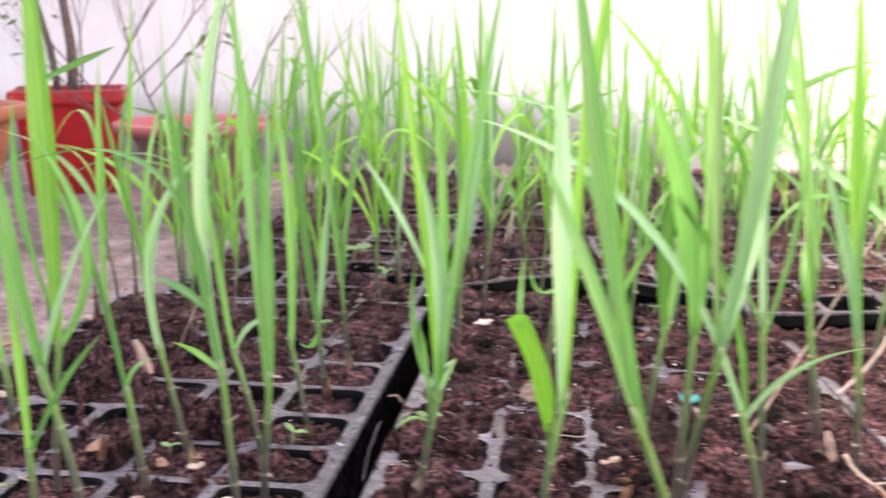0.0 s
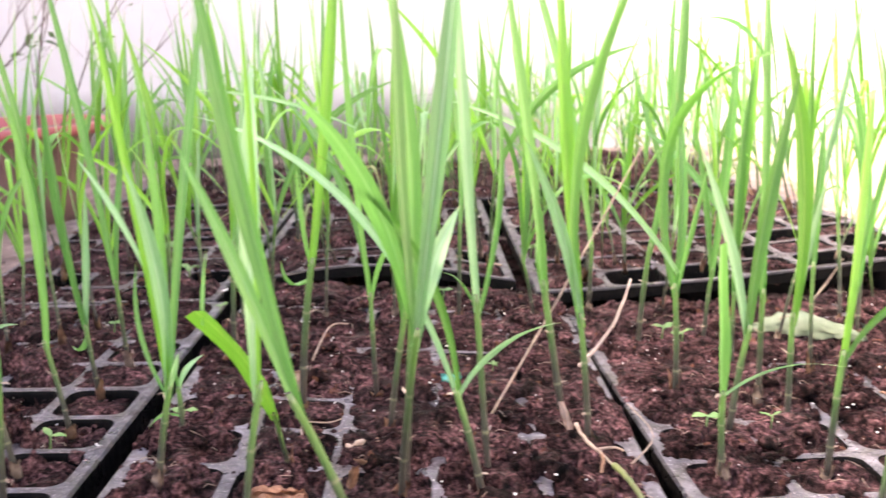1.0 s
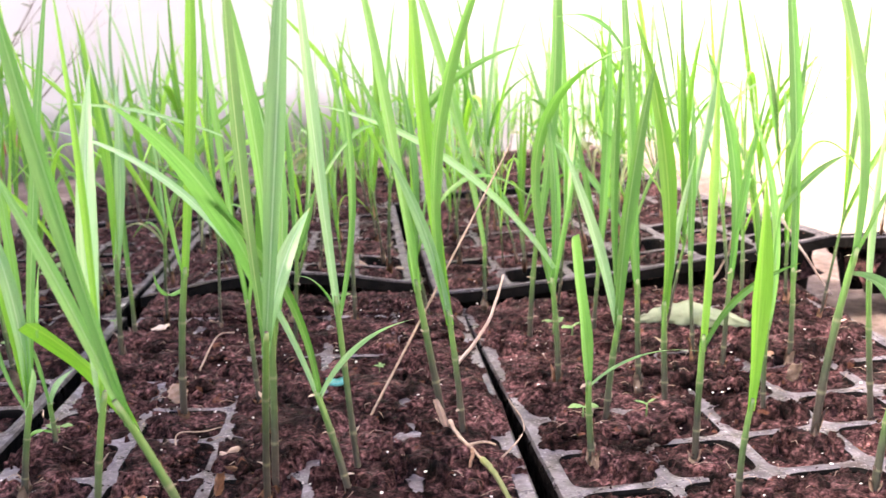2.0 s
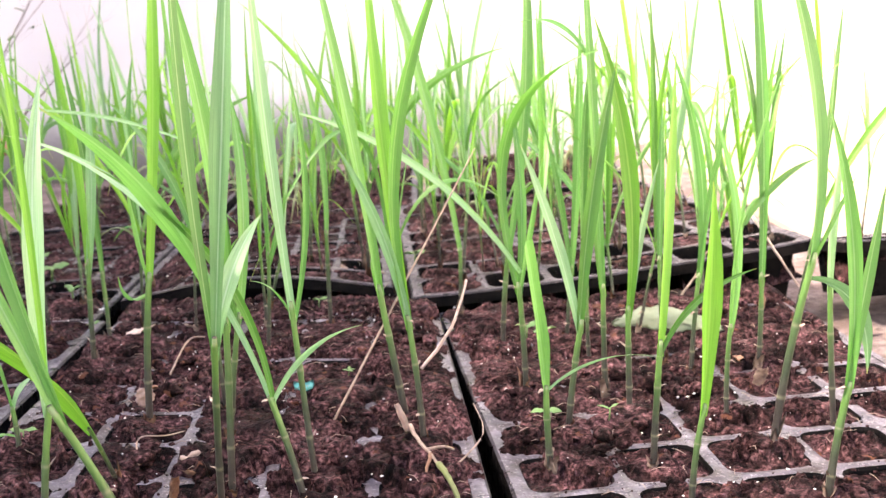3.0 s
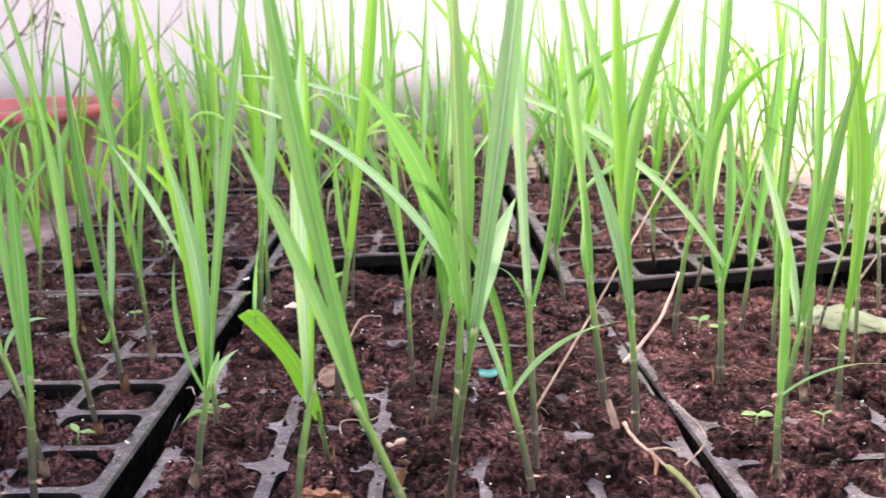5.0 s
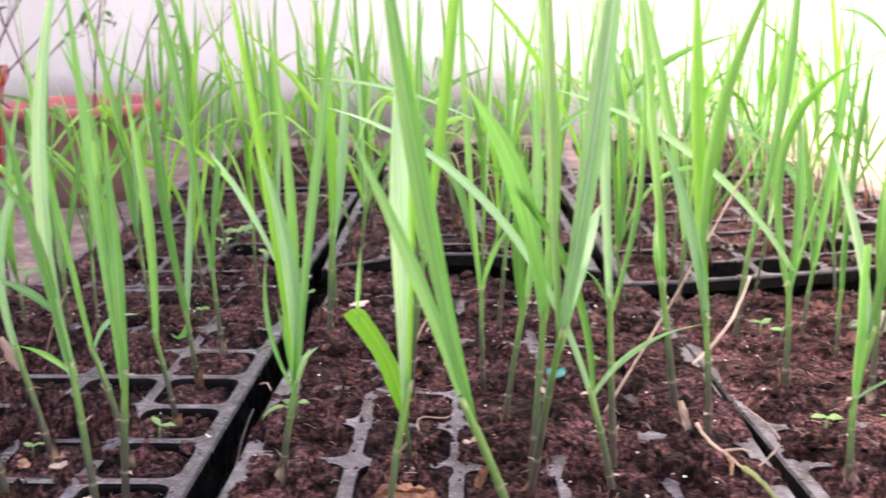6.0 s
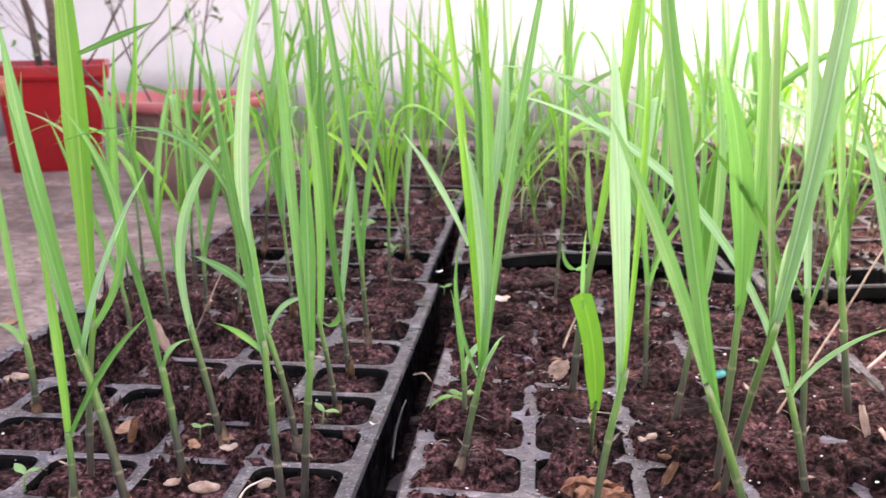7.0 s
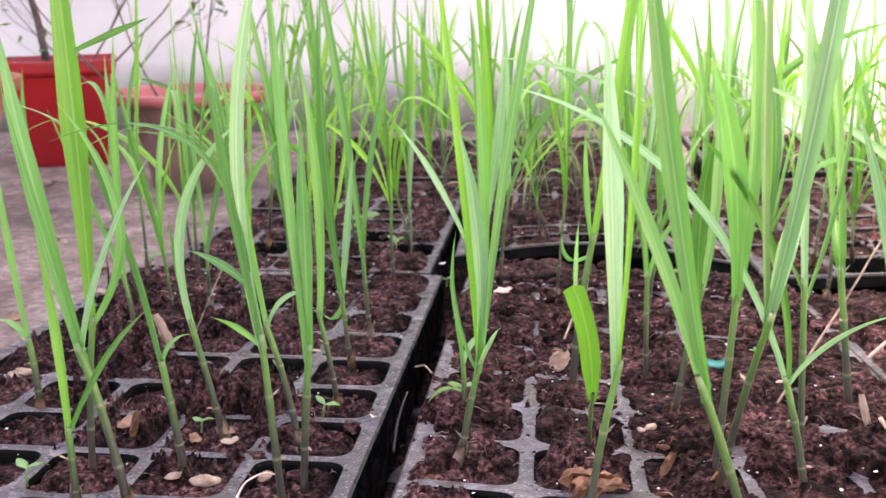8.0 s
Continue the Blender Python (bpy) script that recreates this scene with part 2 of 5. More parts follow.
def tube(bm, pts, radii, sides=8, uv=True):
    """A tube through pts, closed at both ends; UV's v runs along it."""
    lay = bm.loops.layers.uv.verify()
    rings = []
    up = Vector((0.31, 0.95, 0.05))
    for i, (p, r) in enumerate(zip(pts, radii)):
        d = (pts[min(i + 1, len(pts) - 1)] - pts[max(i - 1, 0)]).normalized()
        a = d.cross(up).normalized()
        b = d.cross(a)
        rings.append([bm.verts.new(p + (a * math.cos(k * math.tau / sides) + b * math.sin(k * math.tau / sides)) * r) for k in range(sides)])
    n = len(rings) - 1
    for i in range(n):
        for k in range(sides):
            f = bm.faces.new((rings[i][k], rings[i][(k + 1) % sides], rings[i + 1][(k + 1) % sides], rings[i + 1][k]))
            for loop, (u, v) in zip(f.loops, ((k, i), (k + 1, i), (k + 1, i + 1), (k, i + 1))):
                loop[lay].uv = (u / sides, v / n)
    bm.faces.new(rings[0][::-1])
    bm.faces.new(rings[-1])


def blade(bm, a, b, c, width, face, kind="", start=0.5, rng=random, n=18):
    """A cane leaf along a bent line: folded at the midrib, widest before the middle, tapering to a point (or cut off: k)."""
    lay = bm.loops.layers.uv.verify()
    flat = Vector((math.cos(radians(face)), math.sin(radians(face)), 0))
    end = 0.93 if "k" in kind else 1.0
    roll, ph = rng.uniform(-0.7, 0.7), rng.uniform(0, 6)
    crease, tilt = rng.uniform(0.18, 0.42), rng.uniform(-0.3, 0.3)
    rows = []
    for i in range(n + 1):
        s = i / n
        p = bezier(a, b, c, s)
        d = (bezier(a, b, c, min(s + 0.01, 1)) - bezier(a, b, c, max(s - 0.01, 0))).normalized()
        side = (flat - d * flat.dot(d)).normalized()
        side = Matrix.Rotation(tilt + roll * s, 3, d) @ side
        out = side.cross(d)
        if "k" in kind:
            w = width * (0.42 + 0.58 * min(1, s / 0.3)) * (1 - 0.1 * s)
        else:
            grow = min(1, start + (1 - start) * (s / 0.46) ** 1.15)
            w = width * grow * max(0.03, (1 - max(0, (s - 0.40) / 0.60) ** 1.9))
        row = []
        for k in range(5):
            x = k / 2 - 1
            fold = (abs(x) - 0.5) * w * crease * (1 - 0.5 * s) + math.sin(ph + s * 9 + (x > 0) * 1.3) * w * 0.07 * abs(x)
            row.append(bm.verts.new(p + side * (x * w / 2) + out * fold))
        rows.append(row)
    for i in range(n):
        for k in range(4):
            f = bm.faces.new((rows[i][k], rows[i][k + 1], rows[i + 1][k + 1], rows[i + 1][k]))
            for loop, (u, v) in zip(f.loops, ((k, i), (k + 1, i), (k + 1, i + 1), (k, i + 1))):
                loop[lay].uv = (u / 4, v / n * end)


def lathe(bm, profile, sides=40, wobble=0.0, foot=True, lid=True):
    rings = [[bm.verts.new((r * math.cos(k * math.tau / sides), r * math.sin(k * math.tau / sides), z + wobble * math.sin(3 * k * math.tau / sides))) for k in range(sides)] for r, z in profile]
    for a, b in zip(rings, rings[1:]):
        for k in range(sides):
            bm.faces.new((a[k], a[(k + 1) % sides], b[(k + 1) % sides], b[k]))
    if foot:
        bm.faces.new(rings[0][::-1])
    if lid:
        bm.faces.new(rings[-1])


def block(bm, lo, hi):
    v = [bm.verts.new((x, y, z)) for z in (lo[2], hi[2]) for y in (lo[1], hi[1]) for x in (lo[0], hi[0])]
    for f in ((0, 2, 3, 1), (4, 5, 7, 6), (0, 1, 5, 4), (1, 3, 7, 5), (3, 2, 6, 7), (2, 0, 4, 6)):
        bm.faces.new([v[i] for i in f])


BALL = bmesh.new()
bmesh.ops.create_icosphere(BALL, subdivisions=1, radius=1.0)
BALL_POINTS = [v.co.copy() for v in BALL.verts]
BALL_FACES = [[v.index for v in f.verts] for f in BALL.faces]
BALL.free()


CLOD = bmesh.new()
bmesh.ops.create_icosphere(CLOD, subdivisions=2, radius=1.0)
CLOD_POINTS = [v.co.copy() for v in CLOD.verts]
CLOD_FACES = [[v.index for v in f.verts] for f in CLOD.faces]
CLOD.free()


def clod(bm, p, r, rng):
    """A larger angular clod of soil with a broken surface."""
    off = Vector((rng.uniform(0, 50), rng.uniform(0, 50), 0))
    s = Vector((rng.uniform(0.7, 1.35), rng.uniform(0.7, 1.35), rng.uniform(0.55, 0.9)))
    made = [bm.verts.new(co * s * (r * (0.82 + 0.42 * noise.noise(co * 1.2 + off) + 0.26 * noise.noise(co * 3.1 + off))) + p) for co in CLOD_POINTS]
    for f in CLOD_FACES:
        bm.faces.new([made[i] for i in f])


def lump(bm, p, r, rng, flat=0.7):
    """A small irregular clod."""
    off = Vector((rng.uniform(0, 50), 0, 0))
    s = Vector((rng.uniform(0.7, 1.3), rng.uniform(0.7, 1.3), flat))
    made = [bm.verts.new(co * s * (r * (0.8 + 0.5 * noise.noise(co * 1.1 + off))) + p) for co in BALL_POINTS]
    for f in BALL_FACES:
        bm.faces.new([made[i] for i in f])


# ---- structure ----
bm = bmesh.new()
xs = [-60, -12, -4] + [-2 + 5 * i / 80 for i in range(81)] + [5, 14, 60]
ys = [-60, -12, -4] + [-1.4 + 3.1 * i / 60 for i in range(61)] + [5, 14, 60]
grid = [[bm.verts.new((x, y, GROUND + (0.006 * noise.fractal(Vector((x * 5, y * 5, 3)), 0.8, 2.0, 4) if -2 <= x <= 3 and -1.4 <= y <= 1.7 else 0))) for x in xs] for y in ys]
for j in range(len(ys) - 1):
    for i in range(len(xs) - 1):
        bm.faces.new((grid[j][i], grid[j][i + 1], grid[j + 1][i + 1], grid[j + 1][i]))
tagged(part("ground", bm, FLOOR), "dusty pinkish grey concrete ground with dry dirt", "ground", kind="structure")

# Added pale slab: the glare of sunlit ground is put into its colour.
bm = bmesh.new()
n = 60
rows = []
for j in range(n + 1):
    y = -5.9 + 7.64 * j / n
    edge = 0.70 + 0.012 * noise.noise(Vector((0, y * 9, 2)))
    rows.append([bm.verts.new((x, y, z)) for x, z in ((edge, GROUND - 0.03), (edge, GROUND + 0.009), (edge + 0.008, GROUND + 0.014), (3.99, GROUND + 0.014))])
for a, b in zip(rows, rows[1:]):
    for k in range(3):
        bm.faces.new((a[k], a[k + 1], b[k + 1], b[k]))
bmesh.ops.recalc_face_normals(bm, faces=bm.faces)
tagged(part("pavement", bm, SUNLIT_GROUND, smooth=False), "pale cream slab added for the glare of sunlit ground", "pavement", kind="structure")

bm = bmesh.new()
block(bm, (-2.1, 1.75, GROUND - 0.05), (4.2, 1.95, 2.6))
tagged(part("wall_north", bm, WALL, smooth=False), "whitewashed plaster wall with a dirty stained foot", "wall", kind="structure")
# Unseen wall, added to block the sun from the trays and pots.
bm = bmesh.new()
block(bm, (-2.1, -6.0, GROUND - 0.05), (-1.9, 1.75, 2.6))
tagged(part("wall_west", bm, WALL, smooth=False), "whitewashed plaster wall, added out of view to shade the trays", "wall", kind="structure")
bm = bmesh.new()
block(bm, (4.0, -6.0, GROUND - 0.05), (4.2, 1.75, 2.6))
tagged(part("wall_east", bm, CREAM, smooth=False), "sunlit cream plaster wall of the yard", "wall", kind="structure")

# ---- seedling trays ----
CELL = 0.054


class Tray:
    """A bent plastic tray: four corners on plan, with u across it and v along it, and a height."""

    def __init__(self, fl, fr, bl, br, lift=lambda u, v: 0.0, cols=5, rows=10):
        self.c = [Vector(p) for p in (fl, fr, bl, br)]
        self.lift, self.cols, self.rows = lift, cols, rows

    def at(self, u, v, z=0.0):
        a = self.c[0].lerp(self.c[1], u)
        b = self.c[2].lerp(self.c[3], u)
        p = a.lerp(b, v)
        return Vector((p.x, p.y, z + self.lift(u, v)))

    def cell(self, i, j, di=0.0, dj=0.0, z=0.0):
        return self.at((i + 0.5 + di) / self.cols, (j + 0.5 + dj) / self.rows, z)


def tray_thing(tr, state, skin, depth=0.05):
    """A moulded tray: a grid with star-shaped crossings, a tapering pocket in each cell, a turned-down rim."""
    thing = root("seedling_tray", tr.at(0.5, 0.5, -depth), "black plastic seedling tray, dusty, " + state, "seedling tray", "seedling trays")
    here = thing.location.copy()
    half, rad, k0 = 0.5, 0.17, 0.066             # corner radius and half the bar's width, in cells
    shape, edge = [], []
    for q in range(4):
        turn = q * math.pi / 2
        for s in range(5):
            ang = s / 4 * math.pi / 2
            x, y = half - k0 - rad + rad * math.cos(ang), half - k0 - rad + rad * math.sin(ang)
            ex, ey = ((half, (half - k0 - rad, half - 0.12, half)[s]) if s < 3 else ((half - 0.12, half - k0 - rad)[s - 3], half))
            for lst, (px, py) in ((shape, (x, y)), (edge, (ex, ey))):
                lst.append((px * math.cos(turn) - py * math.sin(turn), px * math.sin(turn) + py * math.cos(turn)))

    def rings_of(bm, i, j, steps):
        rings = [[bm.verts.new(tr.cell(i, j, x * sc, y * sc, z) - here) for x, y in pts] for pts, sc, z in steps]
        for a, b in zip(rings, rings[1:]):
            for k in range(20):
                bm.faces.new((a[k], a[(k + 1) % 20], b[(k + 1) % 20], b[k]))
        return rings
    top = bmesh.new()
    for j in range(tr.rows):
        for i in range(tr.cols):
            rings_of(top, i, j, ((edge, 1.0, 0.0006), (shape, 1.0, 0.0), (shape, 0.965, -0.0018)))
            bm = bmesh.new()
            r = rings_of(bm, i, j, ((shape, 0.965, -0.0018), (shape, 0.72, -depth)))
            bm.faces.new(r[-1])
            part("cell_pocket", bm, skin, thing, smooth=False)
    bmesh.ops.remove_doubles(top, verts=top.verts, dist=0.00005)
    bmesh.ops.recalc_face_normals(top, faces=top.faces)
    part("grid", top, skin, thing, "grey dusty bars", smooth=False)
    bm = bmesh.new()
    du, dv = 0.006 / (CELL * tr.cols), 0.006 / (CELL * tr.rows)
    loop = [(u / tr.cols / 3, 0) for u in range(tr.cols * 3)] + [(1, v / tr.rows / 3) for v in range(tr.rows * 3)]
    loop += [(1 - u / tr.cols / 3, 1) for u in range(tr.cols * 3)] + [(0, 1 - v / tr.rows / 3) for v in range(tr.rows * 3)]
    rings = []
    # Near rims made deep to shut light out of the gaps.
    hem = 0.009 if skin == DARKEST else 0.044
    for g, z in ((0.0, 0.0006), (0.75, 0.0008), (1.0, -0.0006), (1.1, -0.009), (0.8, -hem), (0.6, -hem), (0.8, -0.0006)):
        rings.append([bm.verts.new(tr.at(u + ((u > 0.999) - (u < 0.001)) * du * g, v + ((v > 0.999) - (v < 0.001)) * dv * g, z + 0.0008 * noise.noise(Vector((u * 9, v * 15, here.x)))) - here) for u, v in loop])
    for a, b in zip(rings, rings[1:]):
        for k in range(len(loop)):
            m = (k + 1) % len(loop)
            bm.faces.new((a[k], b[k], b[m], a[m]))
    bmesh.ops.recalc_face_normals(bm, faces=bm.faces)
    part("rim", bm, skin, thing, smooth=False)
    return thing


def loose(p):
    """How loose the soil lies: 0 where watering has beaten it smooth, 1 where it is crumbly."""
    return min(1, max(0, 0.5 + 1.7 * noise.noise(Vector((p.x * 26, p.y * 26, 4.2)))))


def soil_sheet(tr, level, bare, step, seed, over=0.0, hollow=()):
    """Crumbly soil filling a tray: level above the bars; round the bare spots (u, v, reach in metres) the bars show."""
    bm = bmesh.new()
    w, h = CELL * tr.cols, CELL * tr.rows
    nu, nv = int(w / step), int(h / step)
    verts = []
    for j in range(nv + 1):
        row = []
        for i in range(nu + 1):
            u, v = i / nu * (1 + 2 * over / w) - over / w, j / nv * (1 + 2 * over / h) - over / h
            p = tr.at(u, v)
            q = Vector((p.x, p.y, seed))
            rough = 0.3 + 0.95 * loose(p)
            z = level(u, v) + 0.0048 * noise.fractal(q * 28, 0.9, 2.0, 3) + 0.0032 * noise.noise(q * 62) + rough * (0.0024 * noise.noise(q * 150) + 0.0016 * noise.noise(q * 330) + 0.0013 * noise.noise(q * 700)) + 0.0004
            fi, fj = (u * tr.cols) % 1 - 0.5, (v * tr.rows) % 1 - 0.5
            c = noise.cell(Vector((int(u * tr.cols * 0.999) + seed * 7.3, int(v * tr.rows * 0.999) + 0.5, seed)))
            z += 0.0035 * c
            if (int(u * tr.cols * 0.999), int(v * tr.rows * 0.999)) in hollow:
                z -= 0.030
            ragged = 0.6 * noise.noise(q * 70) + 0.5 * noise.noise(q * 190) + 0.3 * noise.noise(q * 420)
            for bu, bv, reach in bare:
                d = math.hypot((u - bu) * w, (v - bv) * h) / abs(reach) * (1 + ragged)
                if d >= 1:
                    continue
                if reach < 0:
                    z += 0.0075 * min(1, 1.6 * (1 - d * d))
                else:
                    z += (-0.0013 + 0.36 * (z - level(u, v)) - z) * min(1, 2.8 * (1 - d * d))
            rim = min(u * w, (1 - u) * w, v * h, (1 - v) * h) + over
            if rim < 0.012 - over:
                z -= (0.0050 if over else 0.0075) * (1 - max(0, rim) / (0.012 - over)) ** 0.7
            bar = max(abs(fi), abs(fj))
            if bar > 0.40:
                z -= 0.0015 * (bar - 0.40) / 0.1
            row.append(bm.verts.new((p.x, p.y, p.z + z)))
        verts.append(row)
    for j in range(nv):
        for i in range(nu):
            bm.faces.new((verts[j][i], verts[j][i + 1], verts[j + 1][i + 1], verts[j + 1][i]))
    return bm


def crumbs(tr, level, count, size, seed, v0=0.0, v1=1.0, lift=0.0, bare=()):
    bm = bmesh.new()
    rng = random.Random(seed)
    for _ in range(count):
        u, v = rng.uniform(0.02, 0.98), rng.uniform(v0, v1)
        p = tr.at(u, v)
        r = rng.uniform(*size) * rng.choice((0.35, 0.6, 1))
        if bare and rng.random() > 0.2 + loose(p):
            r *= 0.3
        if any(reach > 0 and math.hypot((u - a) * CELL * tr.cols, (v - b) * CELL * tr.rows) < reach * 0.85 for a, b, reach in bare):
            r *= rng.choice((0.2, 0.3, 0.6))
        lump(bm, Vector((p.x, p.y, p.z + level(u, v) + lift + r * 0.25)), r, rng)
    return bm


def clods(bm, tr, level, count, size, seed, v0, bare):
    """Adds larger clods, lying in loose drifts."""
    rng = random.Random(seed)
    while count:
        u, v = rng.uniform(0.03, 0.97), rng.uniform(v0, 1.0)
        p = tr.at(u, v)
        if loose(p) < rng.uniform(0.15, 0.9):
            continue
        if any(reach > 0 and math.hypot((u - a) * CELL * tr.cols, (v - b) * CELL * tr.rows) < reach for a, b, reach in bare):
            continue
        count -= 1
        r = size[0] + (size[1] - size[0]) * rng.random() ** 2.2
        clod(bm, Vector((p.x, p.y, p.z + level(u, v) + 0.001 + r * 0.15)), r, rng)


def fibres(tr, level, count, seed, v0):
    bm = bmesh.new()
    rng = random.Random(seed)
    for _ in range(count):
        u, v = rng.uniform(0.02, 0.98), rng.uniform(v0, 1)
        a, ln = rng.uniform(0, math.tau), rng.uniform(0.003, 0.012)
        p = tr.at(u, v, level(u, v) + 0.0035)
        d = Vector((math.cos(a), math.sin(a), 0)) * ln
        tube(bm, [p, p + d * 0.5 + Vector((rng.uniform(-1, 1), rng.uniform(-1, 1), 0.8)) * 0.0015, p + d], (0.00018, 0.0002, 0.00012), 4)
    return bm


def arch(height, rear=0.0):
    return lambda u, v: height * math.sin(math.pi * min(1, max(0, u))) * (1 - min(1, max(0, v))) ** 2 + rear * v


def flat(z):
    return lambda u, v: z


def heap(front, back, v0, v1):
    """Soil that lies at front up to v0 of the tray's length and rises to back at v1."""
    return lambda u, v: front + (back - front) * min(1, max(0, (v - v0) / (v1 - v0)))


TRAYS = {
    # near row
    "l": (Tray((-0.272, -0.108), (-0.003, -0.108), (-0.268, 0.410), (-0.006, 0.402)), heap(-0.0052, 0.0030, 0.62, 0.84),
          [(0.70, 0.365, -0.040), (0.60, 0.43, -0.034), (0.70, 0.46, -0.030), (0.41, 0.363, -0.022), (0.34, 0.607, -0.036), (0.10, 0.553, -0.034), (0.66, 0.70, -0.034), (0.34, 0.70, -0.04), (0.13, 0.67, -0.034), (0.2, 0.27, -0.016), (0.52, 0.22, -0.016),
           (0.61, 0.785, 0.014), (0.60, 0.60, 0.020), (0.61, 0.54, 0.014), (0.8, 0.70, 0.026), (0.9, 0.70, 0.016), (0.97, 0.7, 0.016), (0.97, 0.8, 0.014), (0.82, 0.80, 0.014), (0.4, 0.80, 0.014)], 0.0014, "partly filled, grey bars showing"),
    "m": (Tray((0.032, -0.102), (0.305, -0.102), (0.029, 0.406), (0.271, 0.400), lambda u, v: 0.0115 - 0.0125 * u), flat(0.0040),
          [(0.190, 0.428, 0.021), (0.190, 0.376, 0.014), (0.190, 0.309, 0.023), (0.190, 0.262, 0.018), (0.190, 0.201, 0.032), (0.080, 0.201, 0.022), (0.290, 0.201, 0.022), (0.200, 0.123, 0.037),
           (0.405, 0.289, 0.017), (0.400, 0.242, 0.018), (0.400, 0.200, 0.029), (0.405, 0.399, 0.016), (0.615, 0.308, 0.018), (0.610, 0.241, 0.022), (0.810, 0.390, 0.016), (0.810, 0.250, 0.020), (0.240, 0.526, 0.012), (0.620, 0.530, 0.017),
           (0.010, 0.484, 0.014), (1.000, 0.362, 0.017), (1.000, 0.248, 0.023), (0.175, 0.825, 0.020), (0.400, 0.861, 0.014), (0.600, 0.725, 0.012), (0.010, 0.309, 0.014)], 0.0014, "overfilled with dark soil"),
    "t": (Tray((0.335, -0.118), (0.593, -0.100), (0.284, 0.383), (0.546, 0.405), lambda u, v: -0.0075), flat(0.0036),
          [(0.000, 0.502, 0.018), (0.000, 0.367, 0.026), (0.020, 0.309, 0.030), (0.135, 0.294, 0.021), (0.210, 0.294, 0.026), (0.410, 0.304, 0.030), (0.410, 0.396, 0.029), (0.410, 0.463, 0.018), (0.510, 0.304, 0.018), (0.310, 0.405, 0.017), (0.510, 0.415, 0.017),
           (0.600, 0.502, 0.026), (0.610, 0.391, 0.029), (0.610, 0.299, 0.029), (0.730, 0.511, 0.021), (0.810, 0.521, 0.035), (0.810, 0.309, 0.047), (0.810, 0.415, 0.026), (0.990, 0.598, 0.053), (0.960, 0.357, 0.053), (0.000, 0.762, 0.014)], 0.0014, "filled with dark soil, grey crossings showing"),
    # second row
    "l2": (Tray((-0.240, 0.418), (-0.016, 0.418), (-0.246, 0.838), (-0.020, 0.838), rows=8), flat(0.0024), [(0.5, 0.15, 0.05), (0.8, 0.4, 0.05), (0.2, 0.3, 0.04), (0.6, 0.7, 0.06), (0.2, 0.62, 0.05)], 0.004, "partly filled"),
    "m2": (Tray((0.012, 0.432), (0.236, 0.416), (-0.004, 0.840), (0.210, 0.836), lambda u, v: arch(0.014)(u, v) + 0.012 - 0.008 * v, rows=8), flat(0.0020), [(0.4, 0.2, 0.05), (0.6, 0.5, 0.07), (0.8, 0.15, 0.05), (0.3, 0.7, 0.05), (0.85, 0.75, 0.06)], 0.004, "curling up at its edge"),
    "t2": (Tray((0.263, 0.402), (0.598, 0.440), (0.234, 0.836), (0.540, 0.850), lambda u, v: 0.005 + 0.017 * u * u * (1 - 0.7 * v), cols=6, rows=8), flat(0.0014), [(0.3, 0.1, 0.05), (0.7, 0.2, 0.08), (0.9, 0.4, 0.07), (0.4, 0.5, 0.08), (0.7, 0.75, 0.07)], 0.004, "half empty with bare cells"),
    "u2": (Tray((0.622, 0.405), (0.892, 0.415), (0.622, 0.510), (0.890, 0.518), lambda u, v: 0.026 - 0.02 * v, rows=2), flat(-0.007), [(0.3, 0.2, 0.1)], 0.006, "cut short, with bare cells"),
    # third row
    "l3": (Tray((-0.256, 0.882), (-0.012, 0.880), (-0.254, 1.21), (-0.014, 1.21), rows=6), flat(0.004), [], 0.007, "filled with soil"),
    "m3": (Tray((0.014, 0.882), (0.251, 0.880), (0.009, 1.21), (0.246, 1.21), rows=6), flat(0.004), [], 0.007, "filled with soil"),
    "t3": (Tray((0.279, 0.880), (0.536, 0.880), (0.274, 1.19), (0.522, 1.19), lambda u, v: 0.01, rows=6), flat(0.003), [], 0.007, "filled with soil"),
}
HOLLOW = {"t2": {(1, 0), (2, 0), (4, 0), (5, 0), (3, 1), (5, 1), (4, 2)}, "u2": {(0, 0), (1, 0), (3, 0), (2, 1), (4, 1)}, "m2": {(4, 1), (2, 0)}, "l2": {(1, 1), (4, 1), (3, 2)}}
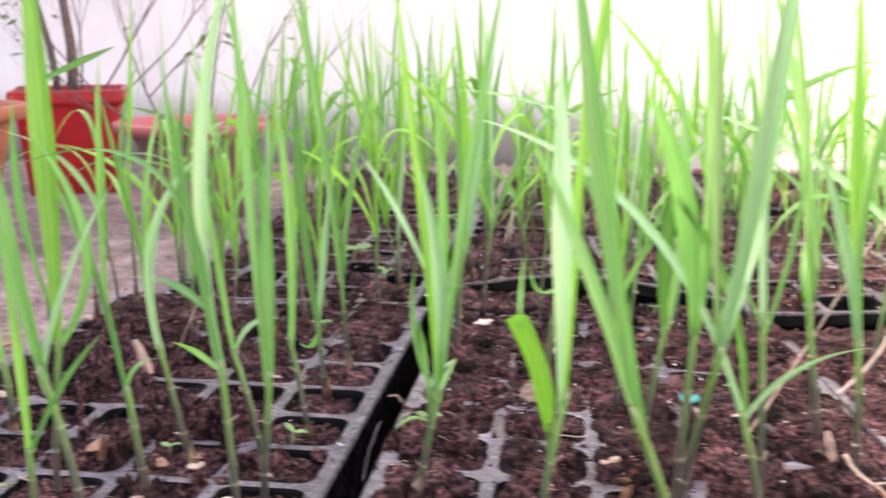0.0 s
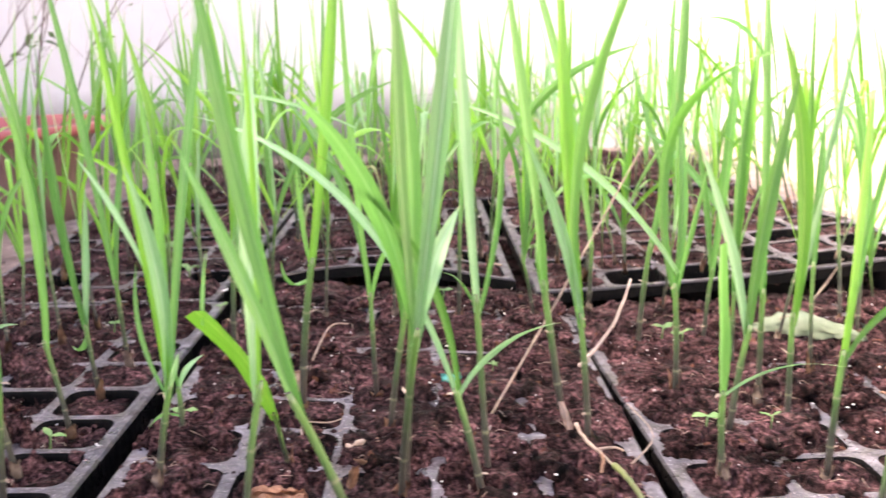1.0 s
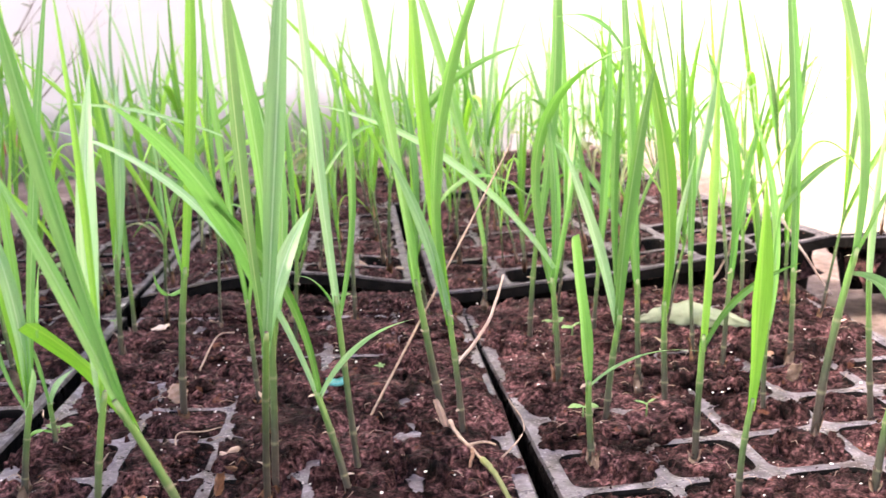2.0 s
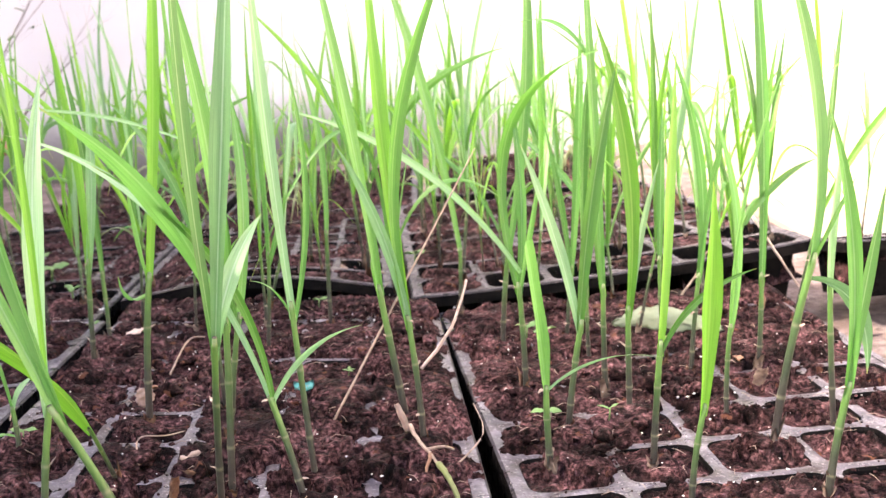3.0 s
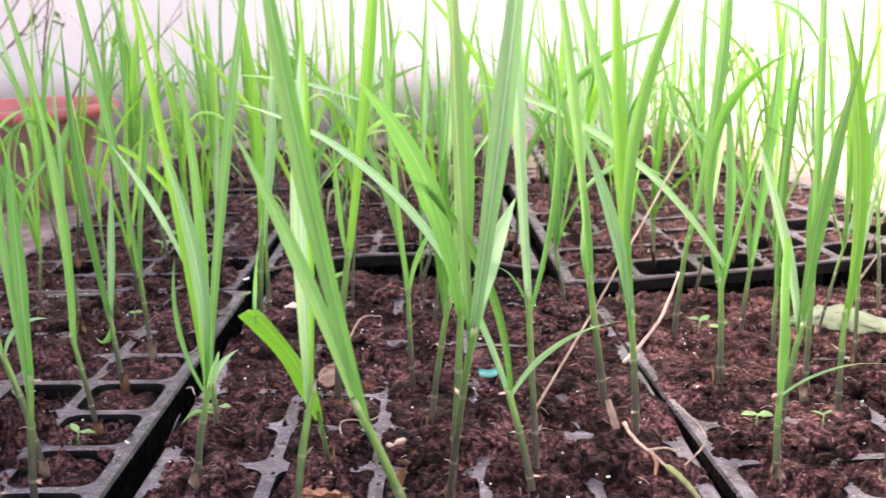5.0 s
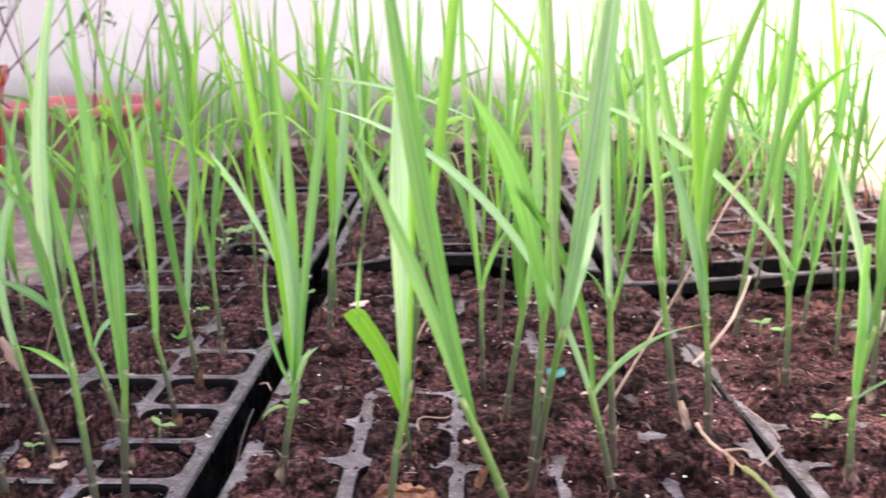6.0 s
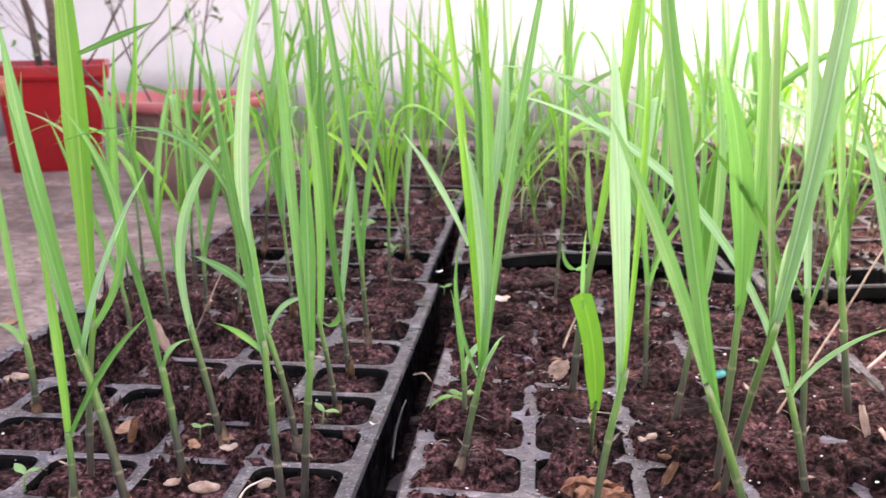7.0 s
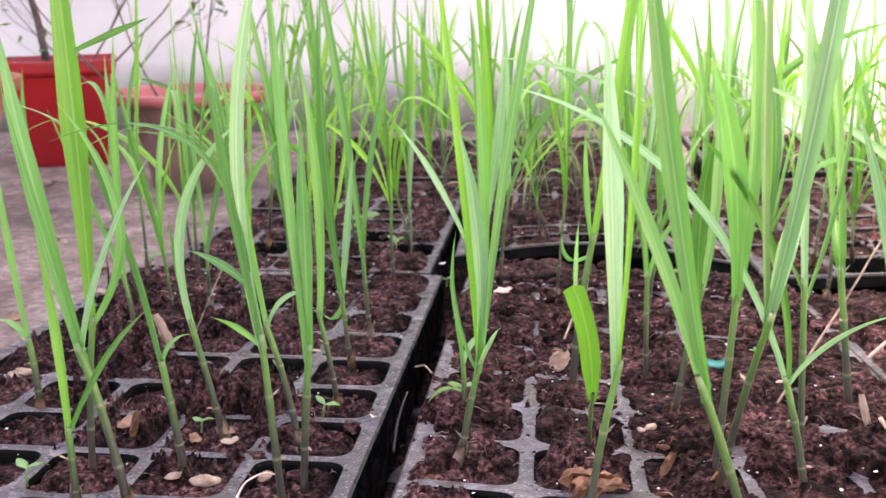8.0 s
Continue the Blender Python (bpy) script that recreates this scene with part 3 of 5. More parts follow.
for n, (key, (tr, level, bare, step, state)) in enumerate(TRAYS.items()):
    near = step < 0.004
    tray_thing(tr, state, DULLER if key == "l" else PLASTIC if near else DARKEST)
    spots = random.Random(n + 400)
    if key in ("m", "t"):                     # worn places where a bar just shows
        for _ in range(46):
            across, along = spots.randrange(1, tr.cols) / tr.cols, spots.randrange(3, tr.rows) / tr.rows
            if spots.random() < 0.5:
                across += spots.uniform(-0.09, 0.09)
            else:
                along += spots.uniform(-0.045, 0.045)
            bare.append((across, along, spots.uniform(0.004, 0.0095)))
    tagged(part("potting_soil", soil_sheet(tr, level, bare, step, n * 3.7, 0.0050 if key in ("m", "t") else 0.0, HOLLOW.get(key, ())), SOIL), "dark brown crumbly potting soil in a tray", "soil", kind="stuff")
    bits = crumbs(tr, level, 4600 if near else 1600, (0.0004, 0.0024 if near else 0.0040), n, 0.12 if near else 0.0, 1.0, 0.001, bare)
    if near:
        clods(bits, tr, level, 300, (0.0018, 0.0078), n + 31, 0.12, bare)
    tagged(part("soil_crumbs", bits, SOIL), "small dark clods lying on the soil", "soil", kind="stuff")
    tagged(part("root_fibres", fibres(tr, level, 130 if near else 30, n + 90, 0.12 if near else 0.0), STRAW), "fine pale root fibres and straw bits on the soil", "plant debris", kind="stuff")
    tagged(part("perlite_grains", crumbs(tr, level, 190 if near else 80, (0.0003, 0.00125), n + 50, 0.12 if near else 0.0, 1.0, 0.003), PERLITE), "tiny white perlite grains on the soil", "perlite", kind="stuff")

# Spilled soil laid as a full dark sheet to blacken the tray gaps.
bm = bmesh.new()
spill = [[bm.verts.new((-0.38 + 0.98 * i / 90, -0.2 + 1.52 * j / 150, GROUND + 0.003 - 0.16 * max(0, -0.285 - (-0.38 + 0.98 * i / 90)) + 0.006 * noise.fractal(Vector((i * 0.4, j * 0.4, 1)), 0.9, 2.0, 3))) for i in range(91)] for j in range(151)]
for j in range(150):
    for i in range(90):
        bm.faces.new((spill[j][i], spill[j][i + 1], spill[j + 1][i + 1], spill[j + 1][i]))
tagged(part("spilled_soil", bm, SOIL), "dark spilled soil, spread in a sheet that darkens tray gaps", "soil", kind="stuff")

bm = bmesh.new()
rng = random.Random(5)
for _ in range(420):
    x = -0.285 - 0.3 * rng.random() ** 2.5
    lump(bm, Vector((x, rng.uniform(-0.1, 1.5), GROUND + 0.002)), rng.uniform(0.001, 0.004) * rng.choice((0.4, 0.7, 1)), rng)
tagged(part("dirt_clods", bm, FLOOR, smooth=False), "small dusty clods of dirt scattered on the ground", "soil", kind="stuff")

# ---- pots at the wall ----


def round_pot(name, place, radius, height, mat, label, body=None):
    pot = root(name, place, label, "flower pot", "flower pots")
    bm = bmesh.new()
    r, h = radius, height
    lathe(bm, [(r * 0.50, 0), (r * 0.53, 0.004), (r * 0.60, h * 0.4), (r * 0.74, h * 0.80), (r * 0.84, h * 0.90), (r * 0.78, h * 0.90), (r * 0.68, h * 0.72)], 48, lid=False)
    part("body", bm, body or mat, pot)
    bm = bmesh.new()
    lathe(bm, [(r * 0.83, h * 0.88), (r * 0.97, h * 0.90), (r, h * 0.92), (r, h * 0.99), (r * 0.985, h), (r * 0.88, h), (r * 0.84, h * 0.97), (r * 0.78, h * 0.86)], 48, foot=False, lid=False)
    part("rim", bm, mat, pot)
    bm = bmesh.new()
    for k in range(36):
        a = k * math.tau / 36
        c = Vector((math.cos(a), math.sin(a), 0))
        tube(bm, [c * r * 0.60 + Vector((0, 0, h * 0.42)), c * r * 0.74 + Vector((0, 0, h * 0.80))], (0.0012, 0.0018), 5)
    part("ribbing", bm, body or mat, pot)
    bm = bmesh.new()
    lathe(bm, [(r * 0.66, h * 0.72), (r * 0.71, h * 0.79), (r * 0.5, h * 0.81), (r * 0.1, h * 0.82)], 30)
    tagged(part("pot_soil", bm, SOIL), "dry soil filling a flower pot", "soil", kind="stuff").location = place
    return pot


def square_pot(place, turn, top, foot, height, mat, label):
    pot = root("square_pot", place, label, "flower pot", "flower pots")
    pot.rotation_euler = (0, 0, radians(turn))

    def ring(bm, w, z, c=0.09):
        pts = []
        for q in range(4):
            for s in range(4):
                a = q * math.pi / 2 + s / 3 * math.pi / 2
                cx, cy = (1, -1, -1, 1)[q] * (w - w * c), (1, 1, -1, -1)[q] * (w - w * c)
                pts.append(bm.verts.new((cx + w * c * math.cos(a), cy + w * c * math.sin(a), z)))
        return pts

    def shell(steps):
        bm = bmesh.new()
        rings = [ring(bm, w, z) for w, z in steps]
        for a, b in zip(rings, rings[1:]):
            for k in range(16):
                bm.faces.new((a[k], a[(k + 1) % 16], b[(k + 1) % 16], b[k]))
        bm.faces.new(rings[0][::-1])
        bm.faces.new(rings[-1])
        return bm
    h = height
    part("body", shell([(foot, 0), (foot * 1.01, 0.004), (top * 0.90, h * 0.86), (top * 0.84, h * 0.86)]), mat, pot, smooth=False)
    part("rim", shell([(top * 0.90, h * 0.85), (top * 0.98, h * 0.87), (top, h * 0.90), (top, h * 0.985), (top * 0.985, h), (top * 0.92, h), (top * 0.88, h * 0.9)]), mat, pot, smooth=False)
    bm = bmesh.new()
    lathe(bm, [(top * 0.85, h * 0.86), (top * 0.86, h * 0.905), (top * 0.3, h * 0.915)], 20)
    tagged(part("pot_soil", bm, SOIL), "dry soil filling a flower pot", "soil", kind="stuff").location = place
    return pot


def shrub(place, stems, seed, leaves, label):
    """A thin woody shrub: tapering forked stems with a few small leaves."""
    rng = random.Random(seed)
    sh = root("shrub", place, label, "shrub", "potted shrubs")
    wood = bmesh.new()
    tips = []

    def grow(p, d, length, r, level):
        pts, rad = [p], [r]
        for i in range(5):
            d = (d + Vector((rng.uniform(-1, 1), rng.uniform(-1, 1), rng.uniform(-0.3, 0.8))) * 0.16).normalized()
            pts.append(pts[-1] + d * length / 5)
            rad.append(r * (1 - 0.12 * (i + 1)))
            if level < 3 and rng.random() < 0.72:
                side = (d + Vector((rng.uniform(-1, 1), rng.uniform(-1, 1), rng.uniform(-0.1, 0.7))) * 0.9).normalized()
                grow(pts[-1], side, length * rng.uniform(0.4, 0.7), rad[-1] * 0.55, level + 1)
            if level > 0:
                tips.append((pts[-1], d))
        tube(wood, pts, rad, 6)
    for dx, dy, ln, r in stems:
        grow(Vector((dx * 0.1, dy * 0.1, 0)), Vector((dx, dy, 1)).normalized(), ln, r, 0)
    part("branch", wood, BARK, sh)
    lv = bmesh.new()
    for _ in range(leaves):
        p, d = rng.choice(tips)
        o = Vector((rng.uniform(-1, 1), rng.uniform(-1, 1), rng.uniform(-0.2, 0.8))).normalized()
        ln = rng.uniform(0.012, 0.024)
        blade(lv, p, p + o * ln * 0.5 + Vector((0, 0, 0.003)), p + o * ln, ln * 0.42, rng.uniform(0, 180), "", 0.2, rng)
    part("foliage", lv, SHRUBLEAF, sh)
    return sh


POT_A = (-0.452, 1.105, GROUND)
round_pot("round_pot", POT_A, 0.124, 0.146, ROSEPOT, "weathered round plastic flower pot with a rose-red rim", DULLPOT)
shrub((POT_A[0], POT_A[1], GROUND + 0.128), [(-0.9, -0.1, 0.30, 0.0020), (-0.55, 0.1, 0.34, 0.0018), (-1.3, 0.1, 0.26, 0.0015), (0.45, 0.1, 0.33, 0.0016), (0.12, 0.2, 0.3, 0.002), (0.9, -0.1, 0.2, 0.0018)], 4, 90, "bare thin twigs of a potted shrub with few leaves")
POT_B = (-0.778, 1.36, GROUND)
square_pot(POT_B, 22, 0.095, 0.070, 0.178, REDPOT, "bright red square plastic flower pot")
shrub((POT_B[0], POT_B[1], GROUND + 0.163), [(0.06, 0.0, 0.42, 0.0100), (-0.26, 0.1, 0.42, 0.0070), (0.6, -0.1, 0.36, 0.0022), (0.9, 0.1, 0.34, 0.0019), (1.5, -0.1, 0.32, 0.0016), (0.3, -0.2, 0.3, 0.002)], 9, 220, "dark twiggy shrub with small sparse leaves")
POT_C = (-0.712, 0.86, GROUND)
round_pot("round_pot", POT_C, 0.112, 0.185, CLAYPOT, "terracotta coloured round flower pot with a pale rim")

# ---- cane seedlings ----


def torn_sheath(r, top, rng):
    """A papery tube round the foot of a stem, flaring to a ragged edge."""
    bm = bmesh.new()
    n, ht = 10, rng.choice((rng.uniform(0.006, 0.011), rng.uniform(0.010, 0.017)))
    lean = Vector((top.x, top.y, 0)) * 0.72 / max(0.01, top.z)
    rag = [rng.uniform(0.45, 1.1) for _ in range(n)]
    tall = rng.randrange(n)
    rag[tall] *= 1.5
    rings = []
    for s, w in ((0, 1.25), (0.55, 1.65), (0.8, 1.25), (1.0, 1.8)):
        ring = []
        for k in range(n):
            a = k * math.tau / n
            w2 = r * w * (1 + 0.22 * rng.uniform(-1, 1)) * (1.25 if k == tall and s == 1 else 1)
            z = ht * s * (rag[k] if s > 0.5 else 1) - 0.002
            ring.append(bm.verts.new(Vector((math.cos(a) * w2, math.sin(a) * w2, z)) + lean * z))
        rings.append(ring)
    for a, b in zip(rings, rings[1:]):
        for k in range(n):
            bm.faces.new((a[k], a[(k + 1) % n], b[(k + 1) % n], b[k]))
    bmesh.ops.solidify(bm, geom=bm.faces[:], thickness=0.0003)
    return bm


def seedling(x, y, z, fork, r, leaves, label="", rng=None):
    """A young cane plant at x, y: a leaning stem up to its fork, with leaves (middle, tip, width, face, kind, own start)."""
    rng = rng or random.Random(int((x * 7919 + y * 104729) * 1000))
    plant = root("cane_seedling", (x, y, z), label or "young sugarcane seedling with long narrow green leaves", "seedling", "cane seedlings")
    top = Vector(fork)
    foot = Vector((0, 0, -0.004))
    bend = Vector((top.x * 0.35 + rng.uniform(-0.002, 0.002), top.y * 0.4, top.z * 0.5))
    pts, rad = [], []
    n = 20
    for i in range(n + 1):
        s = i / n
        pts.append(bezier(foot, bend, top, s))
        joint = 1.18 if i in (6, 13) else 1.0
        rad.append(r * joint * (0.70 - 0.13 * s) * (0.7 if i == n else 1.0))
    bm = bmesh.new()
    tube(bm, pts, rad, 9)
    stem = part("stem", bm, STEM, plant)
    # torn dry sheath round the foot
    if rng.random() < 0.95:
        part("dry_sheath", torn_sheath(min(r * 0.85, 0.0019), top, rng), HUSK if rng.random() < 0.6 else STRAW, stem, "papery tan dry sheath")
    if r > 0.0015:
        for s in (0.3, 0.65, 0.96):
            if rng.random() < 0.25:
                continue
            p = bezier(foot, bend, top, s)
            a = rng.choice((0, math.pi)) + rng.uniform(-0.9, 0.9)
            o = Vector((math.cos(a), math.sin(a), 0))
            bm = bmesh.new()
            blade(bm, p + o * r * 0.55, p + o * r * 1.0 + Vector((0, 0, 0.001)), p + o * r * rng.uniform(1.2, 2.4) + Vector((0, 0, rng.uniform(-0.002, 0.004))), r * 0.8, math.degrees(a) + 90, "", 0.8, rng, 5)
            part("node_scale", bm, STRAW, stem)
    for leaf in leaves:
        mx, my, mz, tx, ty, tz, w, face, kind = leaf[:9]
        own = Vector(leaf[9]) if len(leaf) > 9 else bezier(foot, bend, top, rng.uniform(0.86, 0.95))
        mid, tip = Vector((mx, my, mz)), Vector((tx, ty, tz))
        f = (mid - own).length / max(1e-5, (mid - own).length + (tip - mid).length)
        ctrl = (mid - own * (1 - f) ** 2 - tip * f * f) / (2 * f * (1 - f))
        bm = bmesh.new()
        blade(bm, own, ctrl, tip, w, face, kind, max(0.22, min(0.6, 1.45 * r / w)), rng)
        part("leaf", bm, LEAF[kind.replace("k", "")], plant)
    return plant


seedling(-0.200, 0.101, 0.000, (-0.003, 0.000, 0.043), 0.0030, [
    (-0.008, 0.002, 0.081, -0.015, 0.006, 0.155, 0.0044, 14, ''),
    (-0.012, 0.005, 0.047, -0.035, 0.015, 0.048, 0.0044, 25, '')])
seedling(-0.122, -0.021, 0.000, (0.000, 0.000, 0.042), 0.0026, [
    (-0.003, 0.004, 0.083, -0.012, 0.012, 0.133, 0.0049, 24, 'c'),
    (0.024, -0.008, 0.077, 0.051, -0.024, 0.105, 0.0033, -2, '')])
seedling(-0.097, -0.018, 0.000, (-0.018, 0.000, 0.081), 0.0031, [
    (-0.035, 0.008, 0.151, -0.053, 0.022, 0.227, 0.0087, 8, ''),
    (-0.001, 0.007, 0.129, 0.016, 0.02, 0.165, 0.0059, -22, 'p'),
    (-0.025, -0.001, 0.115, -0.04, -0.002, 0.197, 0.0052, -14, '')])
seedling(-0.134, 0.024, 0.000, (0.008, 0.000, 0.081), 0.0026, [
    (0.007, 0.001, 0.158, 0.003, 0.002, 0.287, 0.0124, 4, 'c'),
    (0.031, -0.009, 0.215, 0.057, -0.024, 0.223, 0.0033, -16, '', (0.011, 0.000, 0.208)),
    (0.027, -0.004, 0.121, 0.005, -0.011, 0.186, 0.0048, 23, '')])
seedling(-0.085, 0.023, 0.000, (-0.008, 0.000, 0.059), 0.0030, [
    (-0.022, 0.005, 0.114, -0.05, 0.013, 0.184, 0.006, -19, ''),
    (-0.004, 0.005, 0.067, 0.004, 0.015, 0.068, 0.0032, -20, '')])
seedling(-0.078, 0.065, 0.000, (-0.015, 0.000, 0.067), 0.0027, [
    (-0.02, 0.002, 0.092, -0.025, 0.006, 0.119, 0.0032, -21, ''),
    (-0.008, -0.009, 0.136, 0.03, -0.025, 0.176, 0.0054, 21, 'p')])
seedling(-0.028, -0.005, 0.000, (-0.006, 0.000, 0.083), 0.0027, [
    (-0.015, -0.005, 0.151, -0.022, -0.015, 0.226, 0.0051, -16, ''),
    (-0.015, 0.008, 0.162, 0.003, 0.024, 0.274, 0.0068, 21, 'p'),
    (-0.017, -0.004, 0.088, -0.025, -0.011, 0.094, 0.0032, 26, ''),
    (-0.023, 0.001, 0.115, -0.038, 0.002, 0.121, 0.0043, 10, '', (-0.010, 0.000, 0.105)),
    (-0.042, -0.005, 0.176, -0.09, -0.015, 0.172, 0.0028, 25, '', (-0.010, 0.000, 0.112))])
seedling(-0.023, 0.015, 0.000, (0.006, 0.000, 0.072), 0.0028, [
    (0.005, 0.003, 0.115, 0.004, 0.01, 0.176, 0.0079, 20, ''),
    (-0.003, 0.007, 0.164, -0.013, 0.02, 0.278, 0.0062, -11, '')])
seedling(-0.038, 0.066, 0.000, (-0.015, 0.000, 0.066), 0.0026, [
    (-0.003, -0.002, 0.08, 0.014, -0.007, 0.085, 0.0031, -19, 'p'),
    (-0.021, -0.006, 0.133, -0.025, -0.018, 0.214, 0.0048, -24, '')])
seedling(-0.028, 0.120, 0.000, (-0.010, 0.000, 0.058), 0.0023, [
    (-0.006, -0.003, 0.113, -0.012, -0.01, 0.202, 0.0057, 6, '')])
seedling(-0.033, 0.185, 0.000, (-0.005, 0.000, 0.048), 0.0024, [
    (-0.008, -0.009, 0.1, -0.007, -0.025, 0.228, 0.0074, 10, ''),
    (0.001, -0.003, 0.092, 0.007, -0.008, 0.138, 0.0048, -11, 'p'),
    (-0.012, 0.006, 0.029, -0.021, 0.016, 0.029, 0.004, -1, '')])
seedling(-0.030, 0.237, 0.000, (-0.004, 0.000, 0.064), 0.0023, [
    (-0.011, -0.003, 0.137, -0.032, -0.009, 0.291, 0.006, -1, ''),
    (0.005, 0.004, 0.136, 0.017, 0.01, 0.194, 0.0048, -25, '')])
seedling(-0.168, 0.313, 0.000, (0.000, 0.000, 0.044), 0.0022, [
    (-0.006, 0.008, 0.09, -0.017, 0.024, 0.182, 0.0055, -27, ''),
    (0.01, 0.004, 0.091, 0.027, 0.012, 0.158, 0.0048, 19, '')])
seedling(-0.193, 0.229, 0.000, (-0.007, 0.000, 0.048), 0.0024, [
    (-0.001, -0.008, 0.12, 0.012, -0.024, 0.212, 0.0048, 16, ''),
    (-0.02, -0.002, 0.088, -0.046, -0.007, 0.161, 0.0051, 4, '')])
seedling(-0.266, 0.277, 0.000, (-0.001, 0.000, 0.035), 0.0024, [
    (-0.011, -0.009, 0.099, -0.002, -0.025, 0.184, 0.0069, -25, '')])
seedling(0.052, 0.022, 0.011, (0.011, 0.000, 0.053), 0.0025, [
    (0.01, -0.006, 0.12, 0.003, -0.016, 0.164, 0.0074, 25, 'p'),
    (0.004, -0.005, 0.136, -0.009, -0.015, 0.262, 0.0039, 14, 'c'),
    (0.021, 0.008, 0.136, 0.042, 0.021, 0.261, 0.0048, 25, ''),
    (0.013, -0.003, 0.146, 0.009, -0.008, 0.213, 0.0048, -8, ''),
    (-0.002, 0, 0.094, 0, 0.001, 0.114, 0.0024, 15, ''),
    (0.016, -0.007, 0.065, 0.022, -0.02, 0.075, 0.0035, 14, 'p'),
    (-0.009, 0.005, 0.136, -0.029, 0.015, 0.162, 0.0031, 20, 'p', (0.004, 0.000, 0.111))])
seedling(0.115, 0.044, 0.007, (0.000, -0.036, 0.047), 0.0017, [
    (-0.004, -0.080, 0.090, -0.010, -0.120, 0.120, 0.0088, 5, 'ck'),
    (-0.009, -0.109, 0.127, -0.008, -0.103, 0.141, 0.0018, -9, '', (-0.009, -0.114, 0.113))])
seedling(0.111, -0.055, 0.008, (0.013, 0.000, 0.084), 0.0024, [
    (0.009, 0.016, 0.145, 0.006, 0.060, 0.212, 0.0088, 5, 'p'),
    (0.015, -0.003, 0.138, 0.016, -0.008, 0.253, 0.003, 24, 'c')])
seedling(0.149, 0.149, 0.006, (-0.001, 0.000, 0.068), 0.0022, [
    (-0.007, 0.001, 0.142, -0.01, 0.002, 0.28, 0.0039, -11, ''),
    (0.007, -0.003, 0.089, 0.02, -0.009, 0.109, 0.0031, -18, ''),
    (-0.023, 0.019, 0.144, -0.065, 0.055, 0.188, 0.0052, -20, 'd'),
    (-0.05, -0.014, 0.184, -0.09, -0.04, 0.192, 0.0023, 28, 'p', (-0.005, 0.000, 0.165))])
seedling(0.160, 0.099, 0.005, (0.013, 0.000, 0.076), 0.0025, [
    (0.01, -0.006, 0.116, 0.014, -0.017, 0.158, 0.0087, -25, 'd'),
    (0.019, 0.009, 0.124, 0.015, 0.024, 0.2, 0.0063, 2, '')])
seedling(0.177, -0.094, 0.005, (-0.031, -0.020, 0.103), 0.0025, [
    (-0.041, -0.022, 0.17, -0.054, -0.025, 0.266, 0.0073, -15, ''),
    (-0.051, -0.018, 0.16, -0.066, -0.015, 0.193, 0.0052, 18, '')])
seedling(0.173, 0.031, 0.005, (0.007, 0.000, 0.092), 0.0027, [
    (-0.002, -0.043, 0.146, -0.024, -0.122, 0.205, 0.01, -4, ''),
    (0.01, -0.008, 0.162, 0, -0.022, 0.266, 0.0087, 23, '')])
seedling(0.213, 0.014, 0.003, (-0.013, 0.000, 0.059), 0.0026, [
    (0.009, -0.008, 0.082, 0.036, -0.023, 0.097, 0.0032, 0, 'p'),
    (-0.063, 0.025, 0.145, -0.149, 0.073, 0.184, 0.0043, -21, 'p'),
    (-0.028, -0.018, 0.129, -0.066, -0.05, 0.179, 0.0043, 25, 'd')])
seedling(0.215, 0.038, 0.003, (-0.004, 0.000, 0.098), 0.0024, [
    (-0.007, 0.002, 0.158, -0.01, 0.007, 0.289, 0.0067, 16, 'p'),
    (-0.012, -0.007, 0.107, -0.019, -0.02, 0.114, 0.002, -4, ''),
    (0.009, -0.006, 0.158, 0.006, -0.018, 0.219, 0.0036, 19, '')])
seedling(0.172, 0.011, 0.005, (0.014, -0.035, 0.098), 0.0025, [
    (0.021, -0.020, 0.122, 0.033, 0.004, 0.144, 0.0084, -3, 'p'),
    (0.009, -0.026, 0.167, 0.009, -0.01, 0.293, 0.0070, 20, ''),
    (0.028, -0.037, 0.195, 0.040, -0.030, 0.290, 0.0090, -6, 'p')])
seedling(0.106, 0.135, 0.008, (0.011, 0.000, 0.091), 0.0031, [
    (0.022, 0, 0.165, 0.037, -0.001, 0.311, 0.007, 13, 'c'),
    (-0.001, 0, 0.076, -0.007, -0.001, 0.09, 0.0032, -12, ''),
    (0.007, -0.002, 0.112, 0.006, -0.005, 0.151, 0.0038, -20, '')])
seedling(0.259, 0.126, 0.000, (-0.011, 0.000, 0.085), 0.0031, [
    (-0.015, -0.002, 0.136, -0.035, -0.006, 0.29, 0.0076, 27, ''),
    (-0.012, 0.008, 0.099, -0.011, 0.023, 0.113, 0.0055, 7, 'd'),
    (-0.024, 0, 0.175, -0.046, 0, 0.227, 0.0035, -9, '')])
seedling(0.269, 0.085, 0.000, (-0.004, 0.000, 0.077), 0.0026, [
    (-0.016, -0.007, 0.131, -0.033, -0.021, 0.174, 0.0064, -13, 'p'),
    (-0.009, 0.005, 0.148, -0.012, 0.014, 0.291, 0.0081, 21, 'c'),
    (-0.006, -0.002, 0.149, 0.042, -0.007, 0.282, 0.0081, 16, 'd')])
seedling(0.296, 0.354, 0.003, (0.003, 0.000, 0.051), 0.0024, [
    (-0.011, 0.005, 0.142, -0.055, 0.014, 0.309, 0.0082, 11, '')])
seedling(0.195, 0.335, 0.003, (0.003, 0.000, 0.076), 0.0024, [
    (0.004, 0.003, 0.138, -0.009, 0.008, 0.216, 0.0053, 15, '')])
seedling(0.324, 0.283, -0.009, (0.009, 0.000, 0.079), 0.0028, [
    (0.024, -0.002, 0.166, 0.028, -0.007, 0.326, 0.0089, 11, '')])
